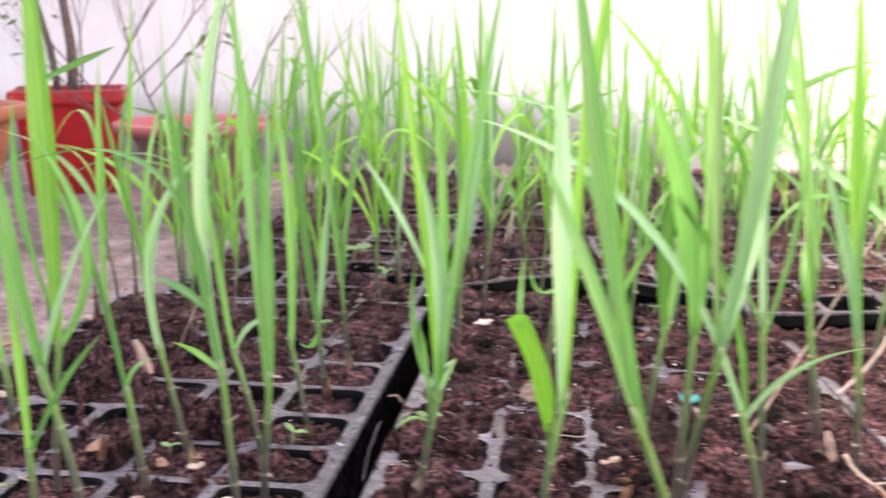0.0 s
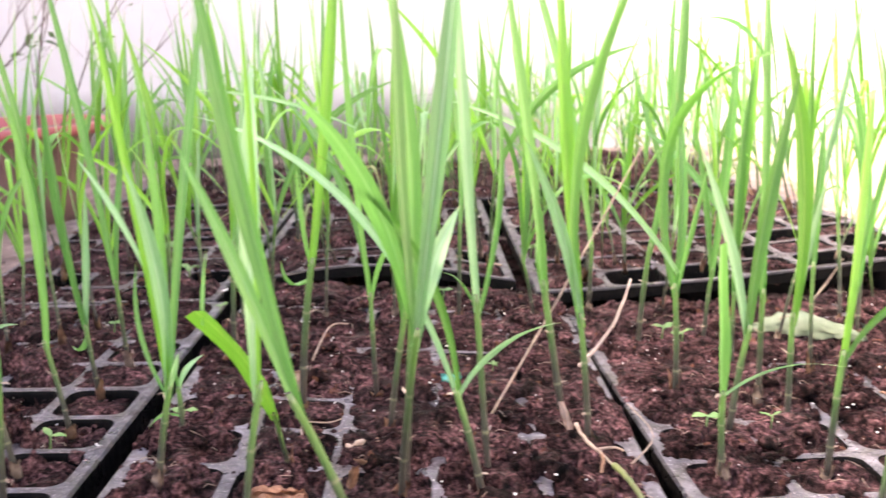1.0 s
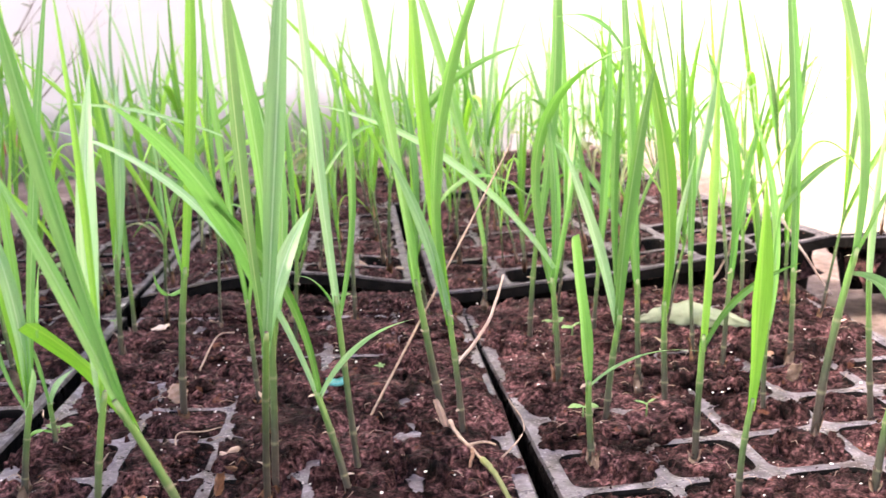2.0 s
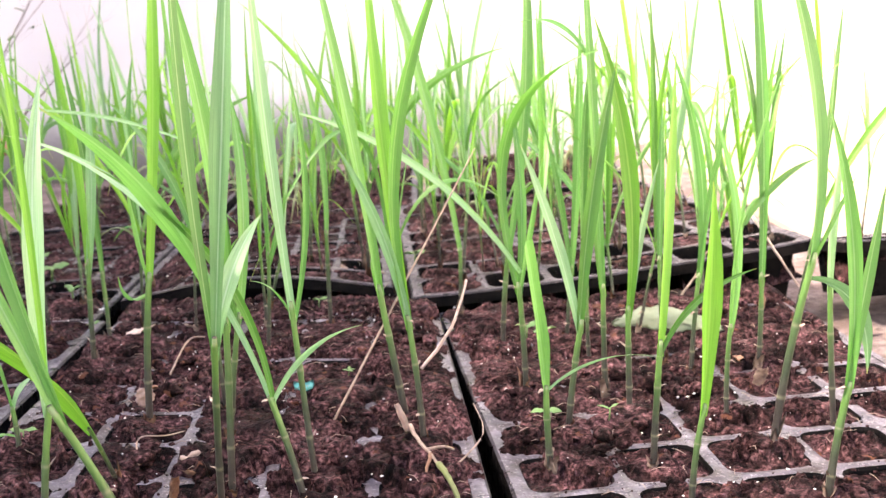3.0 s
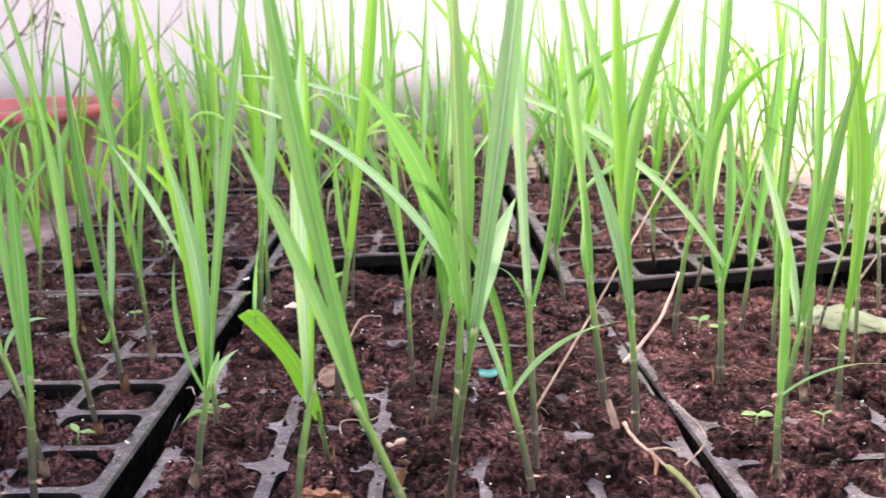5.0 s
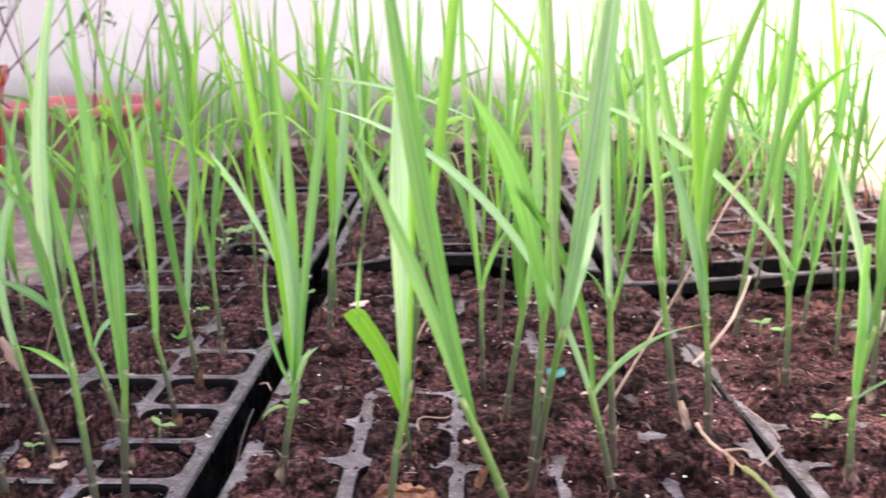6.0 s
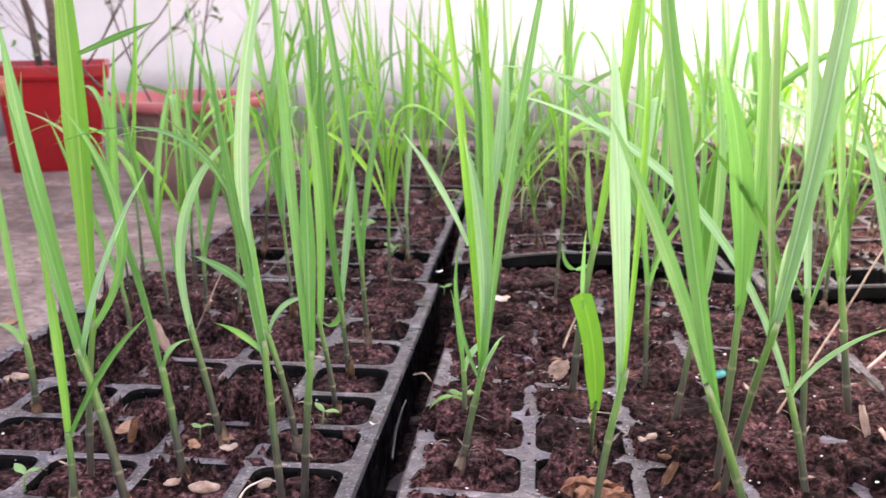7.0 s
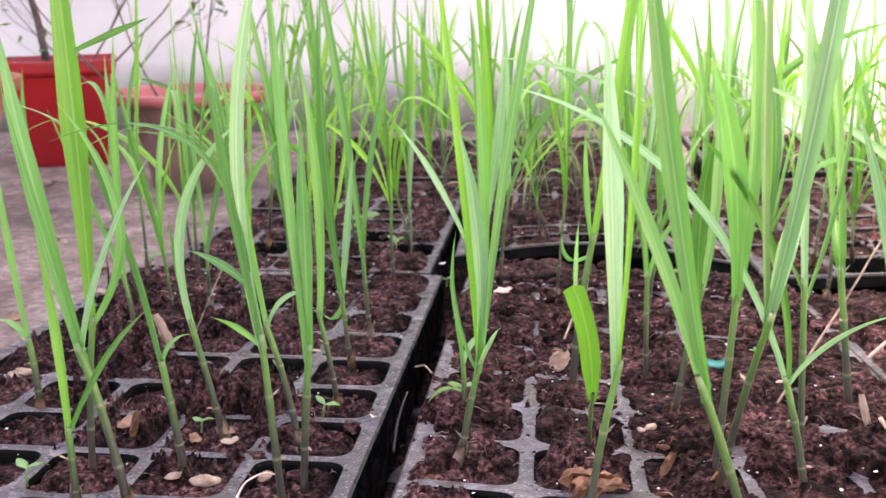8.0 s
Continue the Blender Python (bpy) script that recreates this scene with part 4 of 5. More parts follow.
seedling(0.332, 0.176, -0.009, (-0.001, 0.000, 0.077), 0.0027, [
    (0.004, 0.005, 0.131, 0.001, 0.013, 0.191, 0.0061, 11, ''),
    (0.009, -0.004, 0.115, 0.017, -0.01, 0.155, 0.0044, 25, ''),
    (-0.065, 0.01, 0.157, -0.143, 0.03, 0.191, 0.0047, 5, 'p', (0.001, 0.000, 0.083)),
    (0.015, 0.000, 0.196, 0.066, -0.036, 0.219, 0.0078, 2, 'd')])
seedling(0.336, 0.058, -0.009, (-0.001, 0.000, 0.051), 0.0027, [
    (-0.004, -0.009, 0.093, -0.009, -0.024, 0.132, 0.0075, 5, 'k'),
    (0.022, -0.004, 0.063, 0.057, -0.012, 0.066, 0.0023, 10, 'p')])
seedling(0.351, 0.115, -0.009, (0.011, 0.000, 0.068), 0.0028, [
    (-0.001, -0.001, 0.112, -0.019, -0.002, 0.17, 0.0077, 18, 'p'),
    (0.019, 0.003, 0.132, 0.037, 0.007, 0.212, 0.0087, 17, 'd')])
seedling(0.381, 0.166, -0.009, (0.001, 0.000, 0.075), 0.0026, [
    (-0.001, -0.003, 0.157, -0.005, -0.008, 0.297, 0.0061, 8, ''),
    (0, 0.004, 0.105, 0.002, 0.012, 0.138, 0.0061, 18, 'd'),
    (-0.025, 0.0, 0.2335, -0.046, 0.004, 0.233, 0.003, 4, '', (-0.001, -0.004, 0.205))])
seedling(0.391, 0.138, -0.009, (0.001, 0.000, 0.068), 0.0027, [
    (0.003, -0.003, 0.156, -0.014, -0.007, 0.236, 0.0101, 19, 'c'),
    (0.011, 0.006, 0.109, 0.025, 0.018, 0.15, 0.0059, 11, 'p')])
seedling(0.389, 0.059, -0.009, (0.006, 0.000, 0.071), 0.0027, [
    (0.014, 0.008, 0.144, 0.022, 0.024, 0.214, 0.0071, 26, 'c'),
    (0.026, 0, 0.091, 0.056, 0.001, 0.105, 0.004, 2, 'd')])
seedling(0.397, 0.007, -0.009, (0.008, 0.000, 0.055), 0.0024, [
    (0.01, -0.006, 0.105, 0.009, -0.017, 0.163, 0.0101, 5, 'c')])
seedling(0.443, 0.115, -0.009, (0.003, 0.000, 0.060), 0.0022, [
    (0.01, 0.008, 0.109, -0.001, 0.022, 0.182, 0.0047, -1, ''),
    (0.017, 0.003, 0.15, 0.042, 0.01, 0.214, 0.0026, 12, '')])
seedling(0.485, 0.198, -0.009, (0.003, 0.000, 0.067), 0.0025, [
    (0.006, 0.004, 0.145, 0, 0.012, 0.298, 0.0077, -18, ''),
    (0.014, 0.005, 0.123, 0.043, 0.014, 0.136, 0.005, 5, 'd', (-0.008, 0.000, 0.099))])
seedling(0.456, 0.073, -0.009, (0.023, 0.000, 0.108), 0.0032, [
    (0.034, 0.003, 0.089, 0.054, 0.008, 0.037, 0.01, -4, 'p'),
    (0.026, 0.002, 0.16, 0.004, 0.006, 0.275, 0.0105, 15, ''),
    (0.034, 0.002, 0.126, 0.047, 0.007, 0.146, 0.0027, 12, 'd')])
seedling(0.460, 0.002, -0.009, (0.011, 0.000, 0.063), 0.0029, [
    (0.009, -0.008, 0.128, -0.009, -0.024, 0.196, 0.0068, -19, ''),
    (0.017, -0.001, 0.105, 0.025, -0.003, 0.156, 0.0068, 8, '')])
seedling(0.499, 0.099, -0.009, (-0.003, 0.000, 0.086), 0.0025, [
    (-0.002, -0.005, 0.133, 0.003, -0.014, 0.186, 0.0058, 10, 'p')])
seedling(0.428, 0.218, -0.009, (-0.001, 0.000, 0.078), 0.0021, [
    (0.001, 0.002, 0.114, 0.005, 0.007, 0.178, 0.0054, -26, '')])
seedling(0.440, 0.193, -0.009, (0.007, 0.000, 0.071), 0.0024, [
    (0.01, 0, 0.124, -0.009, -0.001, 0.215, 0.0064, -15, ''),
    (0.015, -0.008, 0.132, 0.026, -0.022, 0.192, 0.0041, -21, '')])
seedling(0.156, 0.270, 0.005, (0.008, 0.000, 0.074), 0.0022, [
    (0.014, -0.003, 0.082, 0.026, -0.009, 0.117, 0.0044, -18, ''),
    (0.01, -0.005, 0.137, 0.008, -0.015, 0.212, 0.005, -26, '')])
seedling(0.043, 0.236, 0.011, (0.006, 0.000, 0.078), 0.0027, [
    (0.008, -0.001, 0.139, -0.001, -0.002, 0.239, 0.0076, -7, 'c'),
    (0.014, 0.002, 0.127, 0.018, 0.006, 0.194, 0.007, 5, 'p')])
seedling(0.039, 0.288, 0.011, (0.001, 0.000, 0.058), 0.0024, [
    (0.002, -0.005, 0.121, -0.003, -0.013, 0.212, 0.0054, 23, '')])
seedling(0.371, 0.288, -0.009, (0.007, 0.000, 0.059), 0.0023, [
    (0.012, -0.009, 0.124, 0.016, -0.025, 0.237, 0.007, -5, ''),
    (0, -0.004, 0.108, -0.01, -0.011, 0.165, 0.0045, -5, '')])
seedling(0.381, 0.235, -0.009, (0.000, 0.000, 0.055), 0.0021, [
    (-0.001, -0.007, 0.12, 0.006, -0.019, 0.216, 0.006, 19, '')])
seedling(0.048, 0.084, 0.011, (0.000, 0.000, 0.030), 0.0022, [
    (-0.002, -0.002, 0.054, -0.006, -0.006, 0.075, 0.0039, -26, ''),
    (0.005, 0.002, 0.039, 0.014, 0.006, 0.046, 0.0037, -23, 'p'),
    (-0.008, 0.001, 0.014, -0.019, 0.002, 0.005, 0.0021, -9, '', (0.000, 0.000, 0.013))])


# the other seedlings: some patterns, repeated over the cells
PATTERNS = []
for k in range(22):
    rng = random.Random(100 + k)
    h = rng.uniform(0.045, 0.085)
    lean = Vector((rng.uniform(-0.014, 0.014), rng.uniform(-0.014, 0.014), h))
    leaves = []
    for q in range(rng.choice((3, 4, 4, 5, 5))):
        a = rng.uniform(0, math.tau)
        o = Vector((math.cos(a), math.sin(a), 0))
        habit = rng.random()
        if q == 0 or habit < 0.4:          # upright spear
            tip = lean + o * rng.uniform(0.006, 0.035) + Vector((0, 0, rng.uniform(0.11, 0.20)))
            mid = lean.lerp(tip, 0.5) - o * rng.uniform(-0.004, 0.012)
        elif habit < 0.75:                 # slanting blade
            tip = lean + o * rng.uniform(0.05, 0.11) + Vector((0, 0, rng.uniform(0.07, 0.14)))
            mid = lean.lerp(tip, 0.5) - o * rng.uniform(0.004, 0.016) + Vector((0, 0, rng.uniform(0.004, 0.018)))
        else:                              # arching over
            tip = lean + o * rng.uniform(0.06, 0.12) + Vector((0, 0, rng.uniform(-0.01, 0.06)))
            mid = lean + o * rng.uniform(0.025, 0.045) + Vector((0, 0, rng.uniform(0.06, 0.10)))
        leaves.append((*mid, *tip, rng.uniform(0.0030, 0.0068), rng.uniform(-80, 80), rng.choice(("", "c", "c", "p", "c", "d", ""))))
    PATTERNS.append(seedling(-0.5 + 0.05 * k, -1.2, GROUND + 0.004, lean, rng.uniform(0.0014, 0.0021), leaves, "", rng))

WITHERED = []
for k in range(5):
    rng = random.Random(300 + k)
    h = rng.uniform(0.035, 0.06)
    lean = Vector((rng.uniform(-0.012, 0.012), rng.uniform(-0.012, 0.012), h))
    leaves = []
    for q in range(rng.choice((1, 2, 2))):
        a = rng.uniform(0, math.tau)
        out = rng.uniform(0.02, 0.05)
        o = Vector((math.cos(a), math.sin(a), 0))
        tip = lean + o * out + Vector((0, 0, rng.uniform(-0.03, 0.02)))
        mid = lean + o * out * 0.45 + Vector((0, 0, rng.uniform(0.012, 0.03)))
        leaves.append((*mid, *tip, rng.uniform(0.003, 0.006), rng.uniform(-90, 90), rng.choice(("w", "w", "p", ""))))
    WITHERED.append(seedling(-0.5 + 0.05 * k, -1.3, GROUND + 0.004, lean, rng.uniform(0.0011, 0.0016), leaves, "stunted cane seedling with pale withered drooping leaves", rng))

TAKEN = [(o.location.x, o.location.y) for o in scene.objects if o.name.startswith("cane_seedling") and o not in PATTERNS and o not in WITHERED]
rng = random.Random(77)
spare, bare_ones = list(PATTERNS), list(WITHERED)
for key, share, v_from in (("l", 0.85, 0.74), ("m", 0.8, 0.76), ("t", 0.85, 0.66), ("l2", 0.42, 0), ("m2", 0.5, 0), ("t2", 0.7, 0), ("u2", 0.45, 0), ("l3", 0.4, 0), ("m3", 0.5, 0), ("t3", 0.7, 0)):
    tr = TRAYS[key][0]
    for j in range(tr.rows):
        for i in range(tr.cols):
            if rng.random() > share or (j + 0.5) / tr.rows < v_from:
                continue
            p = tr.cell(i, j, rng.uniform(-0.2, 0.2), rng.uniform(-0.2, 0.2), 0.002)
            if any(math.hypot(p.x - a, p.y - b) < 0.03 for a, b in TAKEN):
                continue
            size = rng.uniform(0.75, 1.1) * {"t": 0.9, "l2": 1.22, "m2": 1.05, "t2": 1.0, "u2": 0.75, "l3": 1.0, "m3": 0.7, "t3": 0.7}.get(key, 1.0)
            m = pose(p.x, p.y, p.z, rng.uniform(-5, 5), rng.uniform(-5, 5), rng.uniform(0, 360))
            weak = key in ("l3", "m3", "t3", "m2", "t2", "u2") and rng.random() < 0.3
            if weak and bare_ones:
                bare_ones.pop().matrix_basis = m
            elif weak:
                copy_thing(rng.choice(WITHERED), m)
            elif spare:
                spare.pop().matrix_basis = m
            else:
                copy_thing(rng.choice(PATTERNS), m).scale = (size, size, size)
for key, share in (("l3", 0.3), ("m3", 0.6), ("t3", 0.8), ("m2", 0.3), ("t2", 0.3)):
    tr = TRAYS[key][0]
    for j in range(tr.rows):
        for i in range(tr.cols):
            if rng.random() > share:
                continue
            p = tr.cell(i, j, rng.uniform(-0.4, 0.4), rng.uniform(-0.4, 0.4), 0.002)
            size = rng.uniform(0.4, 0.7)
            copy_thing(rng.choice(PATTERNS), pose(p.x, p.y, p.z, rng.uniform(-8, 8), rng.uniform(-8, 8), rng.uniform(0, 360))).scale = (size, size, size)

# ---- small things on and round the trays ----


def flake(name, place, size, turn, mat, label):
    """A bent irregular flake with some thickness, or a rounded chip of cane."""
    rng = random.Random(int(place[0] * 9973 + place[1] * 7919))
    bm = bmesh.new()
    if mat == SEED:
        bmesh.ops.create_icosphere(bm, subdivisions=3, radius=size * 0.5)
        off = Vector((rng.uniform(0, 40), 0, 0))
        for v in bm.verts:
            k = 0.85 + 0.45 * noise.noise(v.co * 1.6 / size + off) + 0.16 * noise.noise(v.co * 5 / size + off)
            v.co = Vector((v.co.x * k, v.co.y * 0.68 * k, v.co.z * 0.42 * k + size * 0.08))
        ob = part(name, bm, mat)
    else:
        n = 13
        rad = [size * rng.uniform(0.42, 0.62) * (1 - 0.35 * abs(math.sin(k * math.tau / n))) for k in range(n)]
        tops, lows = [], []
        curl = rng.uniform(0.2, 0.8)
        for k in range(n):
            a = k * math.tau / n
            x, y = rad[k] * math.cos(a), rad[k] * math.sin(a)
            z = curl * (x * x / size + abs(y) * rng.uniform(0.1, 0.6)) + rng.uniform(0, 0.14) * size
            tops.append(bm.verts.new((x, y, z + size * 0.05)))
            lows.append(bm.verts.new((x * 0.95, y * 0.95, z)))
        mid, under = bm.verts.new((0, 0, size * 0.09)), bm.verts.new((0, 0, 0))
        for k in range(n):
            m = (k + 1) % n
            bm.faces.new((tops[k], tops[m], mid))
            bm.faces.new((lows[m], lows[k], under))
            bm.faces.new((lows[k], lows[m], tops[m], tops[k]))
        ob = part(name, bm, mat, smooth=False)
    ob.matrix_world = pose(*place, rng.uniform(-14, 14), rng.uniform(-20, 20), turn)
    return tagged(ob, label, name.replace("_", " "), "loose scraps")


def straw(name, pts, r, mat, label):
    """A dry stalk through two, three or four bends."""
    p = [Vector(q) for q in pts]
    line = []
    for a in range(len(p) - 1):
        before, after = p[max(a - 1, 0)], p[min(a + 2, len(p) - 1)]
        for k in range(6):
            s = k / 6
            t1, t2 = (p[a + 1] - before) * 0.5, (after - p[a]) * 0.5
            line.append(p[a] * (2 * s ** 3 - 3 * s * s + 1) + t1 * (s ** 3 - 2 * s * s + s) + p[a + 1] * (3 * s * s - 2 * s ** 3) + t2 * (s ** 3 - s * s))
    line.append(p[-1])
    base = line[0].copy()
    n = len(line) - 1
    bm = bmesh.new()
    tube(bm, [q - base + Vector((noise.noise(q * 200), noise.noise(q * 200 + Vector((9, 0, 0))), 0)) * r * 0.6 for q in line], [r * (1.1 - 0.5 * k / n + 0.15 * noise.noise(line[k] * 300)) for k in range(n + 1)], 6)
    ob = part(name, bm, mat)
    ob.location = base
    return tagged(ob, label, "dry stalk" if "straw" in name else name.replace("_", " "))


def weed(place, size, seed):
    """A tiny weed seedling: a thin stalk and a few round leaves."""
    rng = random.Random(seed)
    w = root("weed_seedling", place, "tiny green weed seedling with small round leaves", "weed", "weed seedlings")
    bm = bmesh.new()
    tube(bm, [Vector((0, 0, -0.002)), Vector((size * 0.05, 0, size * 0.3)), Vector((size * 0.08, size * 0.04, size * 0.6))], (size * 0.05, size * 0.045, size * 0.035), 6)
    part("stalk", bm, WEEDLEAF, w)
    for k in range(rng.choice((2, 3, 4))):
        a = rng.uniform(0, 1) + k * 2.3
        o = Vector((math.cos(a), math.sin(a), 0))
        p = Vector((size * 0.08, size * 0.04, size * rng.uniform(0.45, 0.6)))
        bm = bmesh.new()
        blade(bm, p, p + o * size * 0.35 + Vector((0, 0, size * 0.2)), p + o * size * 0.75 + Vector((0, 0, size * rng.uniform(-0.1, 0.2))), size * 0.42, math.degrees(a) + 90, "", 0.3, rng)
        part("leaf", bm, WEEDLEAF, w)
    return w


def curled_leaf(place, size, turn, mat, label):
    """A dead leaf rolled into a loose crinkled tube, torn open along the top."""
    bm = bmesh.new()
    n, m = 30, 20
    rows = []
    for i in range(n + 1):
        s = i / n
        r = size * (0.12 + 0.11 * math.sin(math.pi * (0.12 + 0.8 * s)) + 0.035 * math.sin(s * 15)) * (1.3 - 0.75 * s + 0.35 * s * s)
        row = []
        for k in range(m + 1):
            q = k / m
            ang = radians(-250) + radians(330 + 40 * math.sin(s * 5)) * q
            wrinkle = 1 + 0.36 * noise.noise(Vector((s * 4, q * 3, 3))) + 0.55 * noise.noise(Vector((s * 7, q * 9, 8)))
            out = r * wrinkle * (1 + 0.45 * q)
            x = (s - 0.5) * size * 1.3 + size * 0.10 * math.sin(q * 6 + s * 4) + size * 0.22 * noise.noise(Vector((q * 7, s * 2, 5)))
            row.append(bm.verts.new((x, math.cos(ang) * out + size * 0.14 * math.sin(s * 3.2), size * (0.15 + 0.06 * math.sin(s * 8)) + math.sin(ang) * out * 0.9)))
        rows.append(row)
    for i in range(n):
        for k in range(m):
            bm.faces.new((rows[i][k], rows[i + 1][k], rows[i + 1][k + 1], rows[i][k + 1]))
    bmesh.ops.solidify(bm, geom=bm.faces[:], thickness=0.0004)
    ob = part("dead_leaf", bm, mat, smooth=False)
    ob.matrix_world = pose(*place, 0, 0, turn)
    return tagged(ob, label, "dead leaf")


def rolled_leaf(a, b, width):
    """A broad leaf lying on its edge rolled along its length, pale side out."""
    a, b = Vector(a), Vector(b)
    bm = bmesh.new()
    n, m = 34, 12
    rows = []
    for i in range(n + 1):
        s = i / n
        w = width * max(0.06, math.sin(math.pi * min(1, 0.03 + s * 0.94)) ** 0.85) * (1 - 0.18 * math.exp(-((s - 0.72) / 0.06) ** 2))
        row = []
        for k in range(m + 1):
            ang = -0.35 + 2.5 * k / m
            rip = 0.0022 * noise.noise(Vector((s * 9, k * 0.6, 4))) + 0.0010 * noise.noise(Vector((s * 26, k * 1.4, 9)))
            row.append(bm.verts.new((b - a) * s + Vector((0, -math.cos(ang) * w * 0.55 + rip + 0.006 * math.sin(s * 4), 0.001 + math.sin(ang) * w * 0.58 + 0.004 * (1 - math.cos(ang)) * w / width + rip))))
        rows.append(row)
    for i in range(n):
        for k in range(m):
            bm.faces.new((rows[i][k], rows[i + 1][k], rows[i + 1][k + 1], rows[i][k + 1]))
    bmesh.ops.solidify(bm, geom=bm.faces[:], thickness=0.0006)
    ob = part("fallen_leaf", bm, GREYLEAF)
    ob.location = a
    return tagged(ob, "pale grey-green broad leaf lying rolled on the soil", "fallen leaf")


def dry_scrap(place, lean, width, mat, label):
    """A dry torn piece of leaf standing on its end, creased and curled."""
    rng = random.Random(int(place[0] * 7877 + place[1] * 9901))
    bm = bmesh.new()
    n, m = 12, 6
    rows = []
    for i in range(n + 1):
        s = i / n
        w = width * (0.35 + 0.65 * math.sin(math.pi * (0.15 + 0.72 * s))) * rng.uniform(0.85, 1.1)
        row = []
        for k in range(m + 1):
            q = 2 * k / m - 1
            fold = 0.35 * width * q * q + 0.30 * width * noise.noise(Vector((s * 4, q * 1.5, place[0] * 90)))
            row.append(bm.verts.new((lean[0] * s + q * w * 0.5, fold - 0.006 * s, lean[1] * s - 0.002 + 0.06 * width * q * (s - 0.5))))
        rows.append(row)
    for i in range(n):
        for k in range(m):
            bm.faces.new((rows[i][k], rows[i][k + 1], rows[i + 1][k + 1], rows[i + 1][k]))
    bmesh.ops.solidify(bm, geom=bm.faces[:], thickness=0.0003)
    ob = part("dry_scrap", bm, mat, smooth=False)
    ob.location = place
    return tagged(ob, label, "dry scrap", "loose scraps")


def plant_tag(place, turn):
    bm = bmesh.new()
    rows = []
    for i in range(9):
        x = (i / 8 - 0.5) * 0.0125
        rows.append([bm.verts.new((x, y, 0.0008 * math.cos(i * 0.7) + y * 0.5)) for y in (-0.0026, 0.0, 0.0028)])
    for p, q in zip(rows, rows[1:]):
        for k in range(2):
            bm.faces.new((p[k], q[k], q[k + 1], p[k + 1]))
    bmesh.ops.solidify(bm, geom=bm.faces[:], thickness=0.0005)
    ob = part("plant_tag", bm, TAG)
    ob.matrix_world = pose(*place, 12, 0, turn)
    return tagged(ob, "scrap of turquoise plastic tag on the soil", "plant tag")


flake("white_flake", (0.056, 0.295, 0.018), 0.015, 20, BLEACHED, "white papery flake on the soil")
flake("white_flake", (0.054, 0.301, 0.017), 0.009, 50, PERLITE, "white papery flake on the soil")
dry_scrap((0.097, 0.156, 0.012), (0.003, 0.014), 0.012, BLEACHED, "crumpled pale tan husk on dark soil")
flake("cane_chip", (0.141, 0.068, 0.011), 0.006, 10, SEED, "small pale cane chip on soil")
dry_scrap((0.474, 0.157, -0.001), (0.002, 0.013), 0.009, STRAW, "pale triangular husk standing on the soil")
flake("husk", (0.473, 0.202, -0.001), 0.009, 30, HUSK, "orange-brown husk crumbs on the soil")
flake("husk", (0.455, 0.163, -0.001), 0.006, 80, HUSK, "orange-brown husk crumbs on the soil")
flake("cane_chip", (-0.239, 0.152, -0.001), 0.017, 5, SEED, "pale cane chip in a tray cell")
flake("cane_chip", (-0.234, 0.149, 0.003), 0.012, 60, SEED, "pale cane chip in a tray cell")
flake("cane_chip", (-0.089, 0.020, -0.001), 0.012, 10, SEED, "pale cane chip in a tray cell")
flake("cane_chip", (-0.073, 0.016, -0.001), 0.016, 40, SEED, "pale cane chip in a tray cell")
flake("cane_chip", (-0.044, 0.023, -0.001), 0.01, 60, SEED, "pale cane chip in a tray cell")
flake("husk", (-0.134, 0.069, 0.004), 0.014, 80, HUSK, "rust-brown dry husk in a cell")
flake("husk", (-0.072, 0.056, 0.002), 0.01, 20, STRAW, "tan dry flake in a cell")
flake("husk", (-0.092, 0.058, 0.002), 0.009, 140, HUSK, "rust-brown dry husk in a cell")
flake("husk", (-0.077, 0.064, 0.004), 0.01, 160, HUSK, "rust-brown dry husk in a cell")
flake("husk", (0.151, 0.044, 0.011), 0.012, 70, HUSK, "rust-brown dry husk on soil")
flake("husk", (0.157, 0.074, 0.010), 0.008, 100, HUSK, "rust-brown dry husk on soil")
flake("cane_chip", (0.186, 0.497, 0.010), 0.02, 10, SEED, "tan cane chip in a tray cell")
flake("husk", (0.090, 0.322, 0.013), 0.012, 10, STRAW, "tan dry flake on the soil")
flake("cane_chip", (0.146, 0.072, 0.011), 0.008, 30, SEED, "small pale cane chip on soil")
flake("husk", (0.097, 0.178, 0.013), 0.012, 95, HUSK, "crumpled tan husk at a stem")
flake("cane_chip", (0.228, 0.465, 0.012), 0.01, 40, SEED, "pale cane chip in a tray cell")
flake("white_flake", (-0.003, 0.094, 0.003), 0.004, 0, PERLITE, "white grain on the soil")
flake("white_flake", (0.001, 0.395, 0.013), 0.006, 0, PERLITE, "white flake at a tray's edge")
dry_scrap((-0.158, 0.199, 0.006), (-0.007, 0.025), 0.008, BLEACHED, "upright pale pinkish dry leaf scrap")
dry_scrap((0.262, 0.097, 0.003), (-0.007, 0.024), 0.0045, BLEACHED, "torn pale papery sheath beside a stem")
dry_scrap((0.148, 0.014, 0.014), (0.004, 0.014), 0.005, HUSK, "curled rust-brown dry husk on soil")
dry_scrap((-0.129, 0.062, 0.003), (0.006, 0.017), 0.005, HUSK, "curled rust-brown dry husk in a cell")
flake("husk", (-0.264, 0.324, 0.004), 0.016, 20, STRAW, "tan dry leaf scrap")
curled_leaf((0.117, -0.001, 0.010), 0.019, 12, DEADLEAF, "curled brown dead leaf on the soil")
rolled_leaf((0.406, 0.295, 0.000), (0.480, 0.269, 0.000), 0.0135)
plant_tag((0.193, 0.177, 0.010), 12)
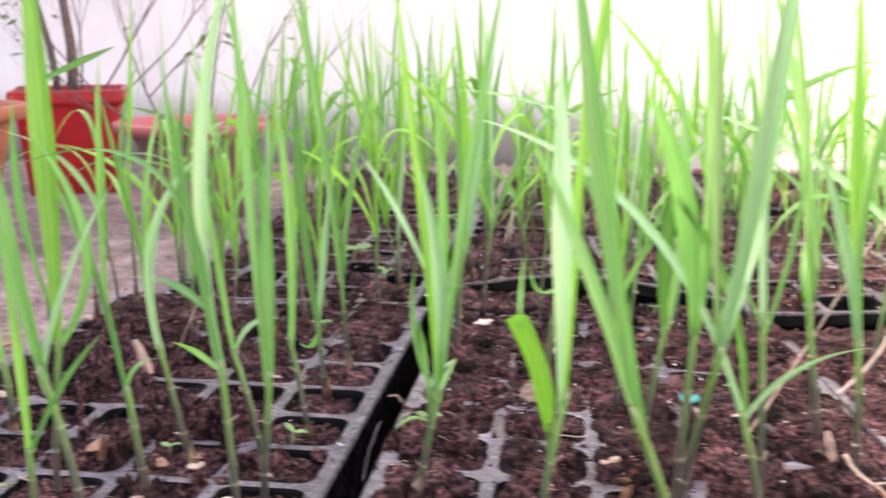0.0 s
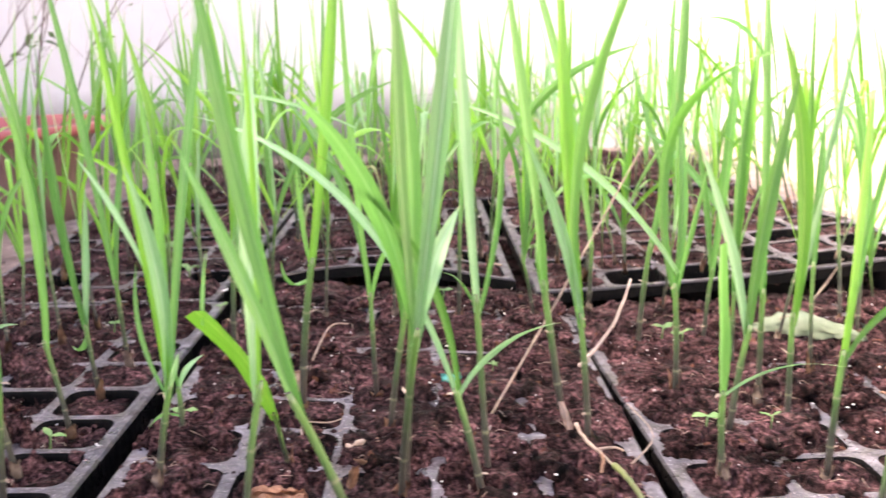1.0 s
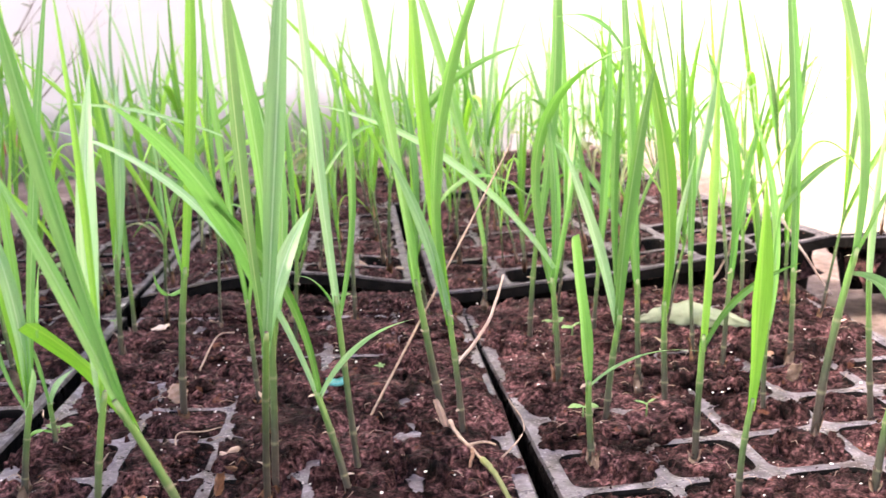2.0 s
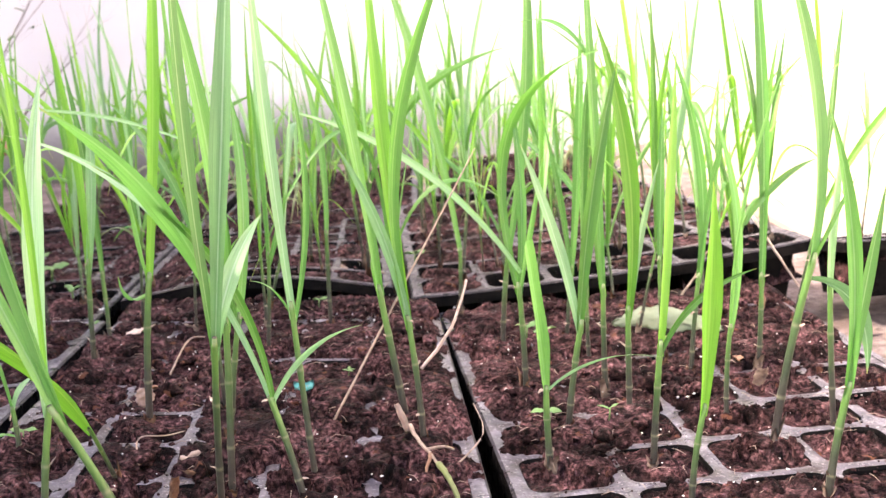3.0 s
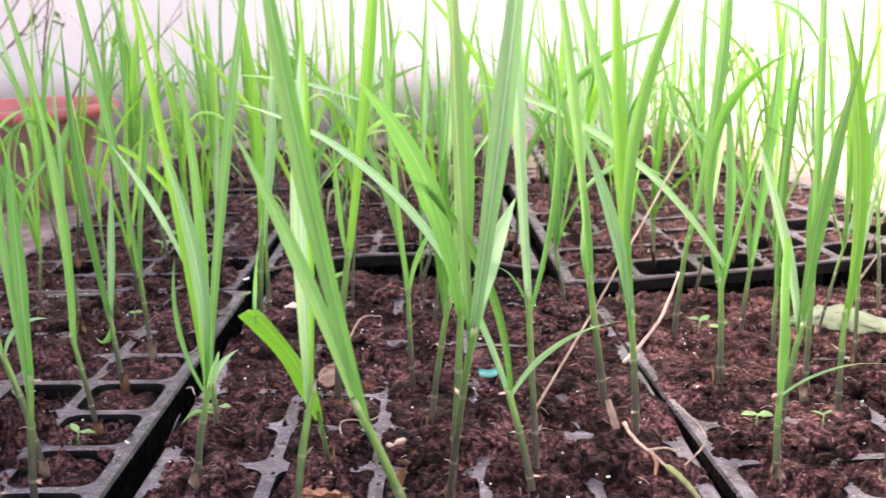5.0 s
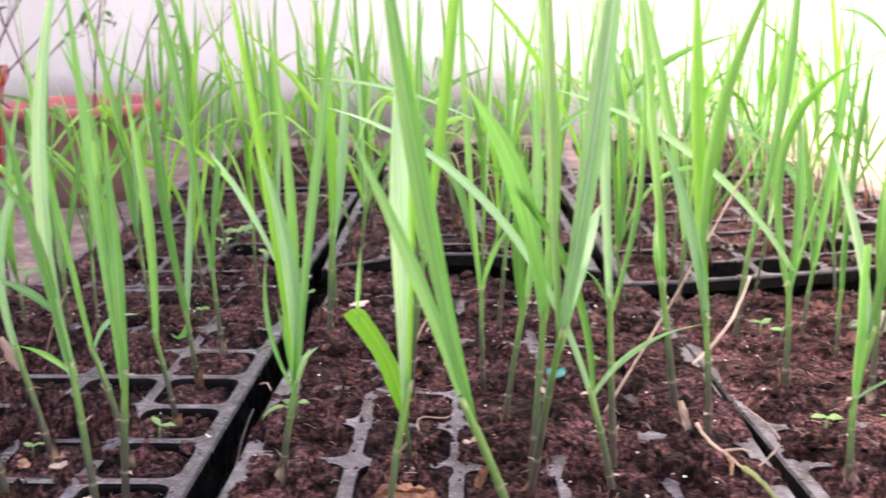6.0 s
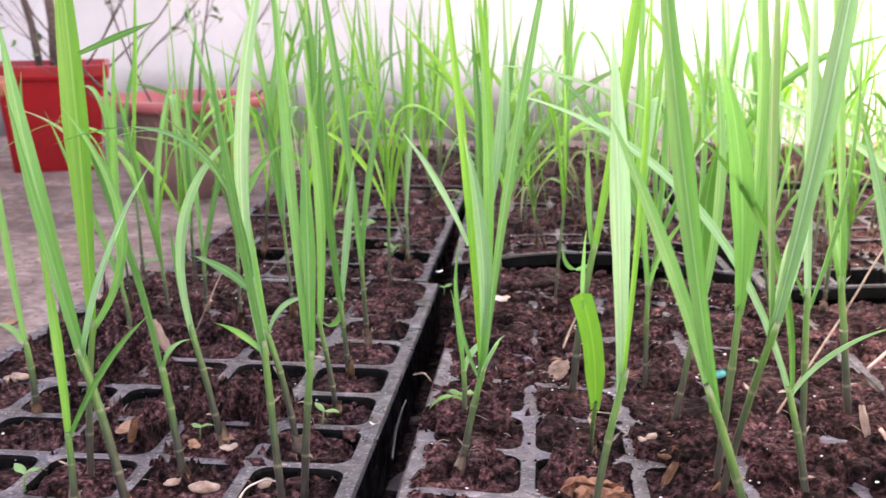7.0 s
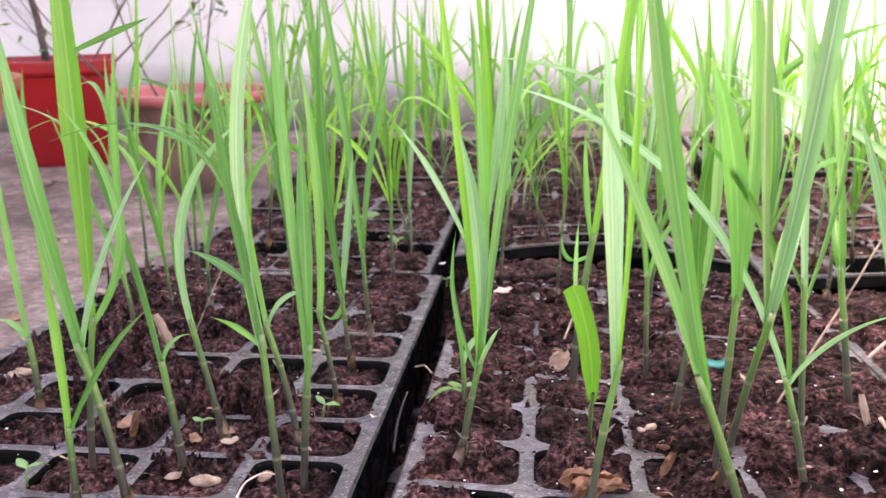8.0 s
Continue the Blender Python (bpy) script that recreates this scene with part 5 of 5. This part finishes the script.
straw("dry_straw", ((0.215, 0.115, 0.005), (0.258, 0.130, 0.075), (0.309, 0.164, 0.154)), 0.0007, STRAW, "long dry grass stalk leaning over the soil")
straw("dry_straw", ((0.269, 0.135, 0.030), (0.288, 0.135, 0.054), (0.299, 0.135, 0.082)), 0.001, BLEACHED, "bent dry grass stalk over soil")
straw("dead_shoot", ((0.262, 0.082, 0.016), (0.267, 0.070, 0.011), (0.273, 0.052, 0.011), (0.278, 0.035, 0.011)), 0.0011, STRAW, "dry shrivelled tan cane shoot lying on soil")
straw("dead_shoot", ((0.272, 0.059, 0.011), (0.280, 0.056, 0.013), (0.285, 0.061, 0.009)), 0.0009, STRAW, "dry tan sheath strip on soil")
straw("dead_shoot", ((0.273, 0.052, 0.011), (0.272, 0.038, 0.012), (0.271, 0.034, 0.009)), 0.0011, HUSK, "short dry brown root stub on soil")
straw("fallen_shoot", ((0.277, 0.036, 0.012), (0.283, 0.011, 0.013), (0.289, -0.016, 0.009)), 0.0016, FADED, "fallen pale green shoot on the soil")
straw("rootlet", ((0.284, 0.050, 0.003), (0.301, 0.065, 0.015), (0.298, 0.145, 0.003)), 0.0005, STRAW, "thin dry rootlet over a gap")
straw("rootlet", ((0.120, 0.059, 0.013), (0.115, 0.081, 0.019), (0.129, 0.083, 0.019), (0.133, 0.109, 0.011)), 0.0005, STRAW, "thin pale curled rootlet")
straw("dry_straw", ((0.101, 0.209, 0.013), (0.111, 0.227, 0.030), (0.125, 0.217, 0.035)), 0.0007, STRAW, "bent dry grass stalk")
straw("rootlet", ((0.010, 0.169, 0.006), (0.019, 0.149, 0.014), (0.025, 0.132, 0.016)), 0.0006, STRAW, "thin pale rootlet at a tray's edge")
straw("rootlet", ((0.003, 0.123, -0.030), (0.002, 0.150, -0.020), (0.005, 0.167, -0.010)), 0.0008, STRAW, "thin root in the gap between trays")
straw("rootlet", ((-0.050, -0.006, 0.002), (-0.049, 0.004, 0.005), (-0.041, 0.010, 0.008), (-0.036, 0.018, 0.003)), 0.0006, BLEACHED, "pale rootlet in a tray cell")
straw("dry_straw", ((-0.152, 0.232, 0.004), (-0.132, 0.200, 0.032), (-0.118, 0.200, 0.061)), 0.0007, STRAW, "thin dry grass stalk")
straw("dry_straw", ((0.520, 0.330, 0.069), (0.541, 0.330, 0.034), (0.568, 0.346, -0.004)), 0.001, BLEACHED, "pale dry grass stalk")
straw("dry_straw", ((0.474, 0.376, -0.004), (0.488, 0.378, 0.013), (0.493, 0.360, 0.036)), 0.001, STRAW, "dry grass stalk between seedlings")
straw("dry_straw", ((0.045, 0.620, 0.011), (0.051, 0.620, 0.037), (0.059, 0.620, 0.060)), 0.0008, STRAW, "dry grass stalk between seedlings")
weed((-0.158, 0.002, 0.002), 0.014, 1)
weed((-0.032, 0.098, 0.002), 0.012, 2)
weed((0.342, 0.286, 0.000), 0.013, 3)
weed((0.354, 0.274, 0.000), 0.012, 4)
weed((-0.097, 0.557, 0.006), 0.022, 5)
weed((-0.103, 0.520, 0.006), 0.018, 6)
weed((-0.068, 0.320, 0.004), 0.01, 7)
weed((-0.094, 0.073, 0.002), 0.01, 8)
weed((-0.339, 0.618, -0.050), 0.022, 9)
weed((-0.679, 1.384, -0.050), 0.03, 10)
weed((-0.688, 1.473, -0.050), 0.03, 11)
weed((-0.498, 1.181, -0.050), 0.03, 12)
weed((0.011, 0.335, 0.013), 0.008, 13)
weed((0.375, 0.114, 0.000), 0.01, 14)
weed((0.338, 0.112, 0.000), 0.012, 15)
weed((-0.051, 0.477, 0.006), 0.016, 16)
weed((0.219, 0.202, 0.007), 0.006, 17)
weed((0.045, 0.099, 0.016), 0.01, 18)
weed((0.258, 0.500, 0.012), 0.016, 19)
weed((-0.137, 0.638, 0.004), 0.016, 20)
weed((0.029, 0.921, 0.004), 0.02, 21)
weed((0.182, 0.376, 0.009), 0.01, 22)

rng = random.Random(21)
for k in range(46):
    x, y = rng.uniform(-0.75, -0.31), rng.uniform(0.15, 1.5)
    if k > 33:
        x, y = rng.uniform(0.60, 0.72), rng.uniform(0.1, 0.40)
    if math.hypot(x - POT_A[0], y - POT_A[1]) < 0.1 or math.hypot(x - POT_B[0], y - POT_B[1]) < 0.12 or math.hypot(x - POT_C[0], y - POT_C[1]) < 0.1:
        continue
    flake("leaf_scrap", (x, y, GROUND + 0.003), rng.uniform(0.008, 0.024), rng.uniform(0, 360), rng.choice((STRAW, HUSK, SEED, HUSK)), "dry leaf scrap lying on the ground")
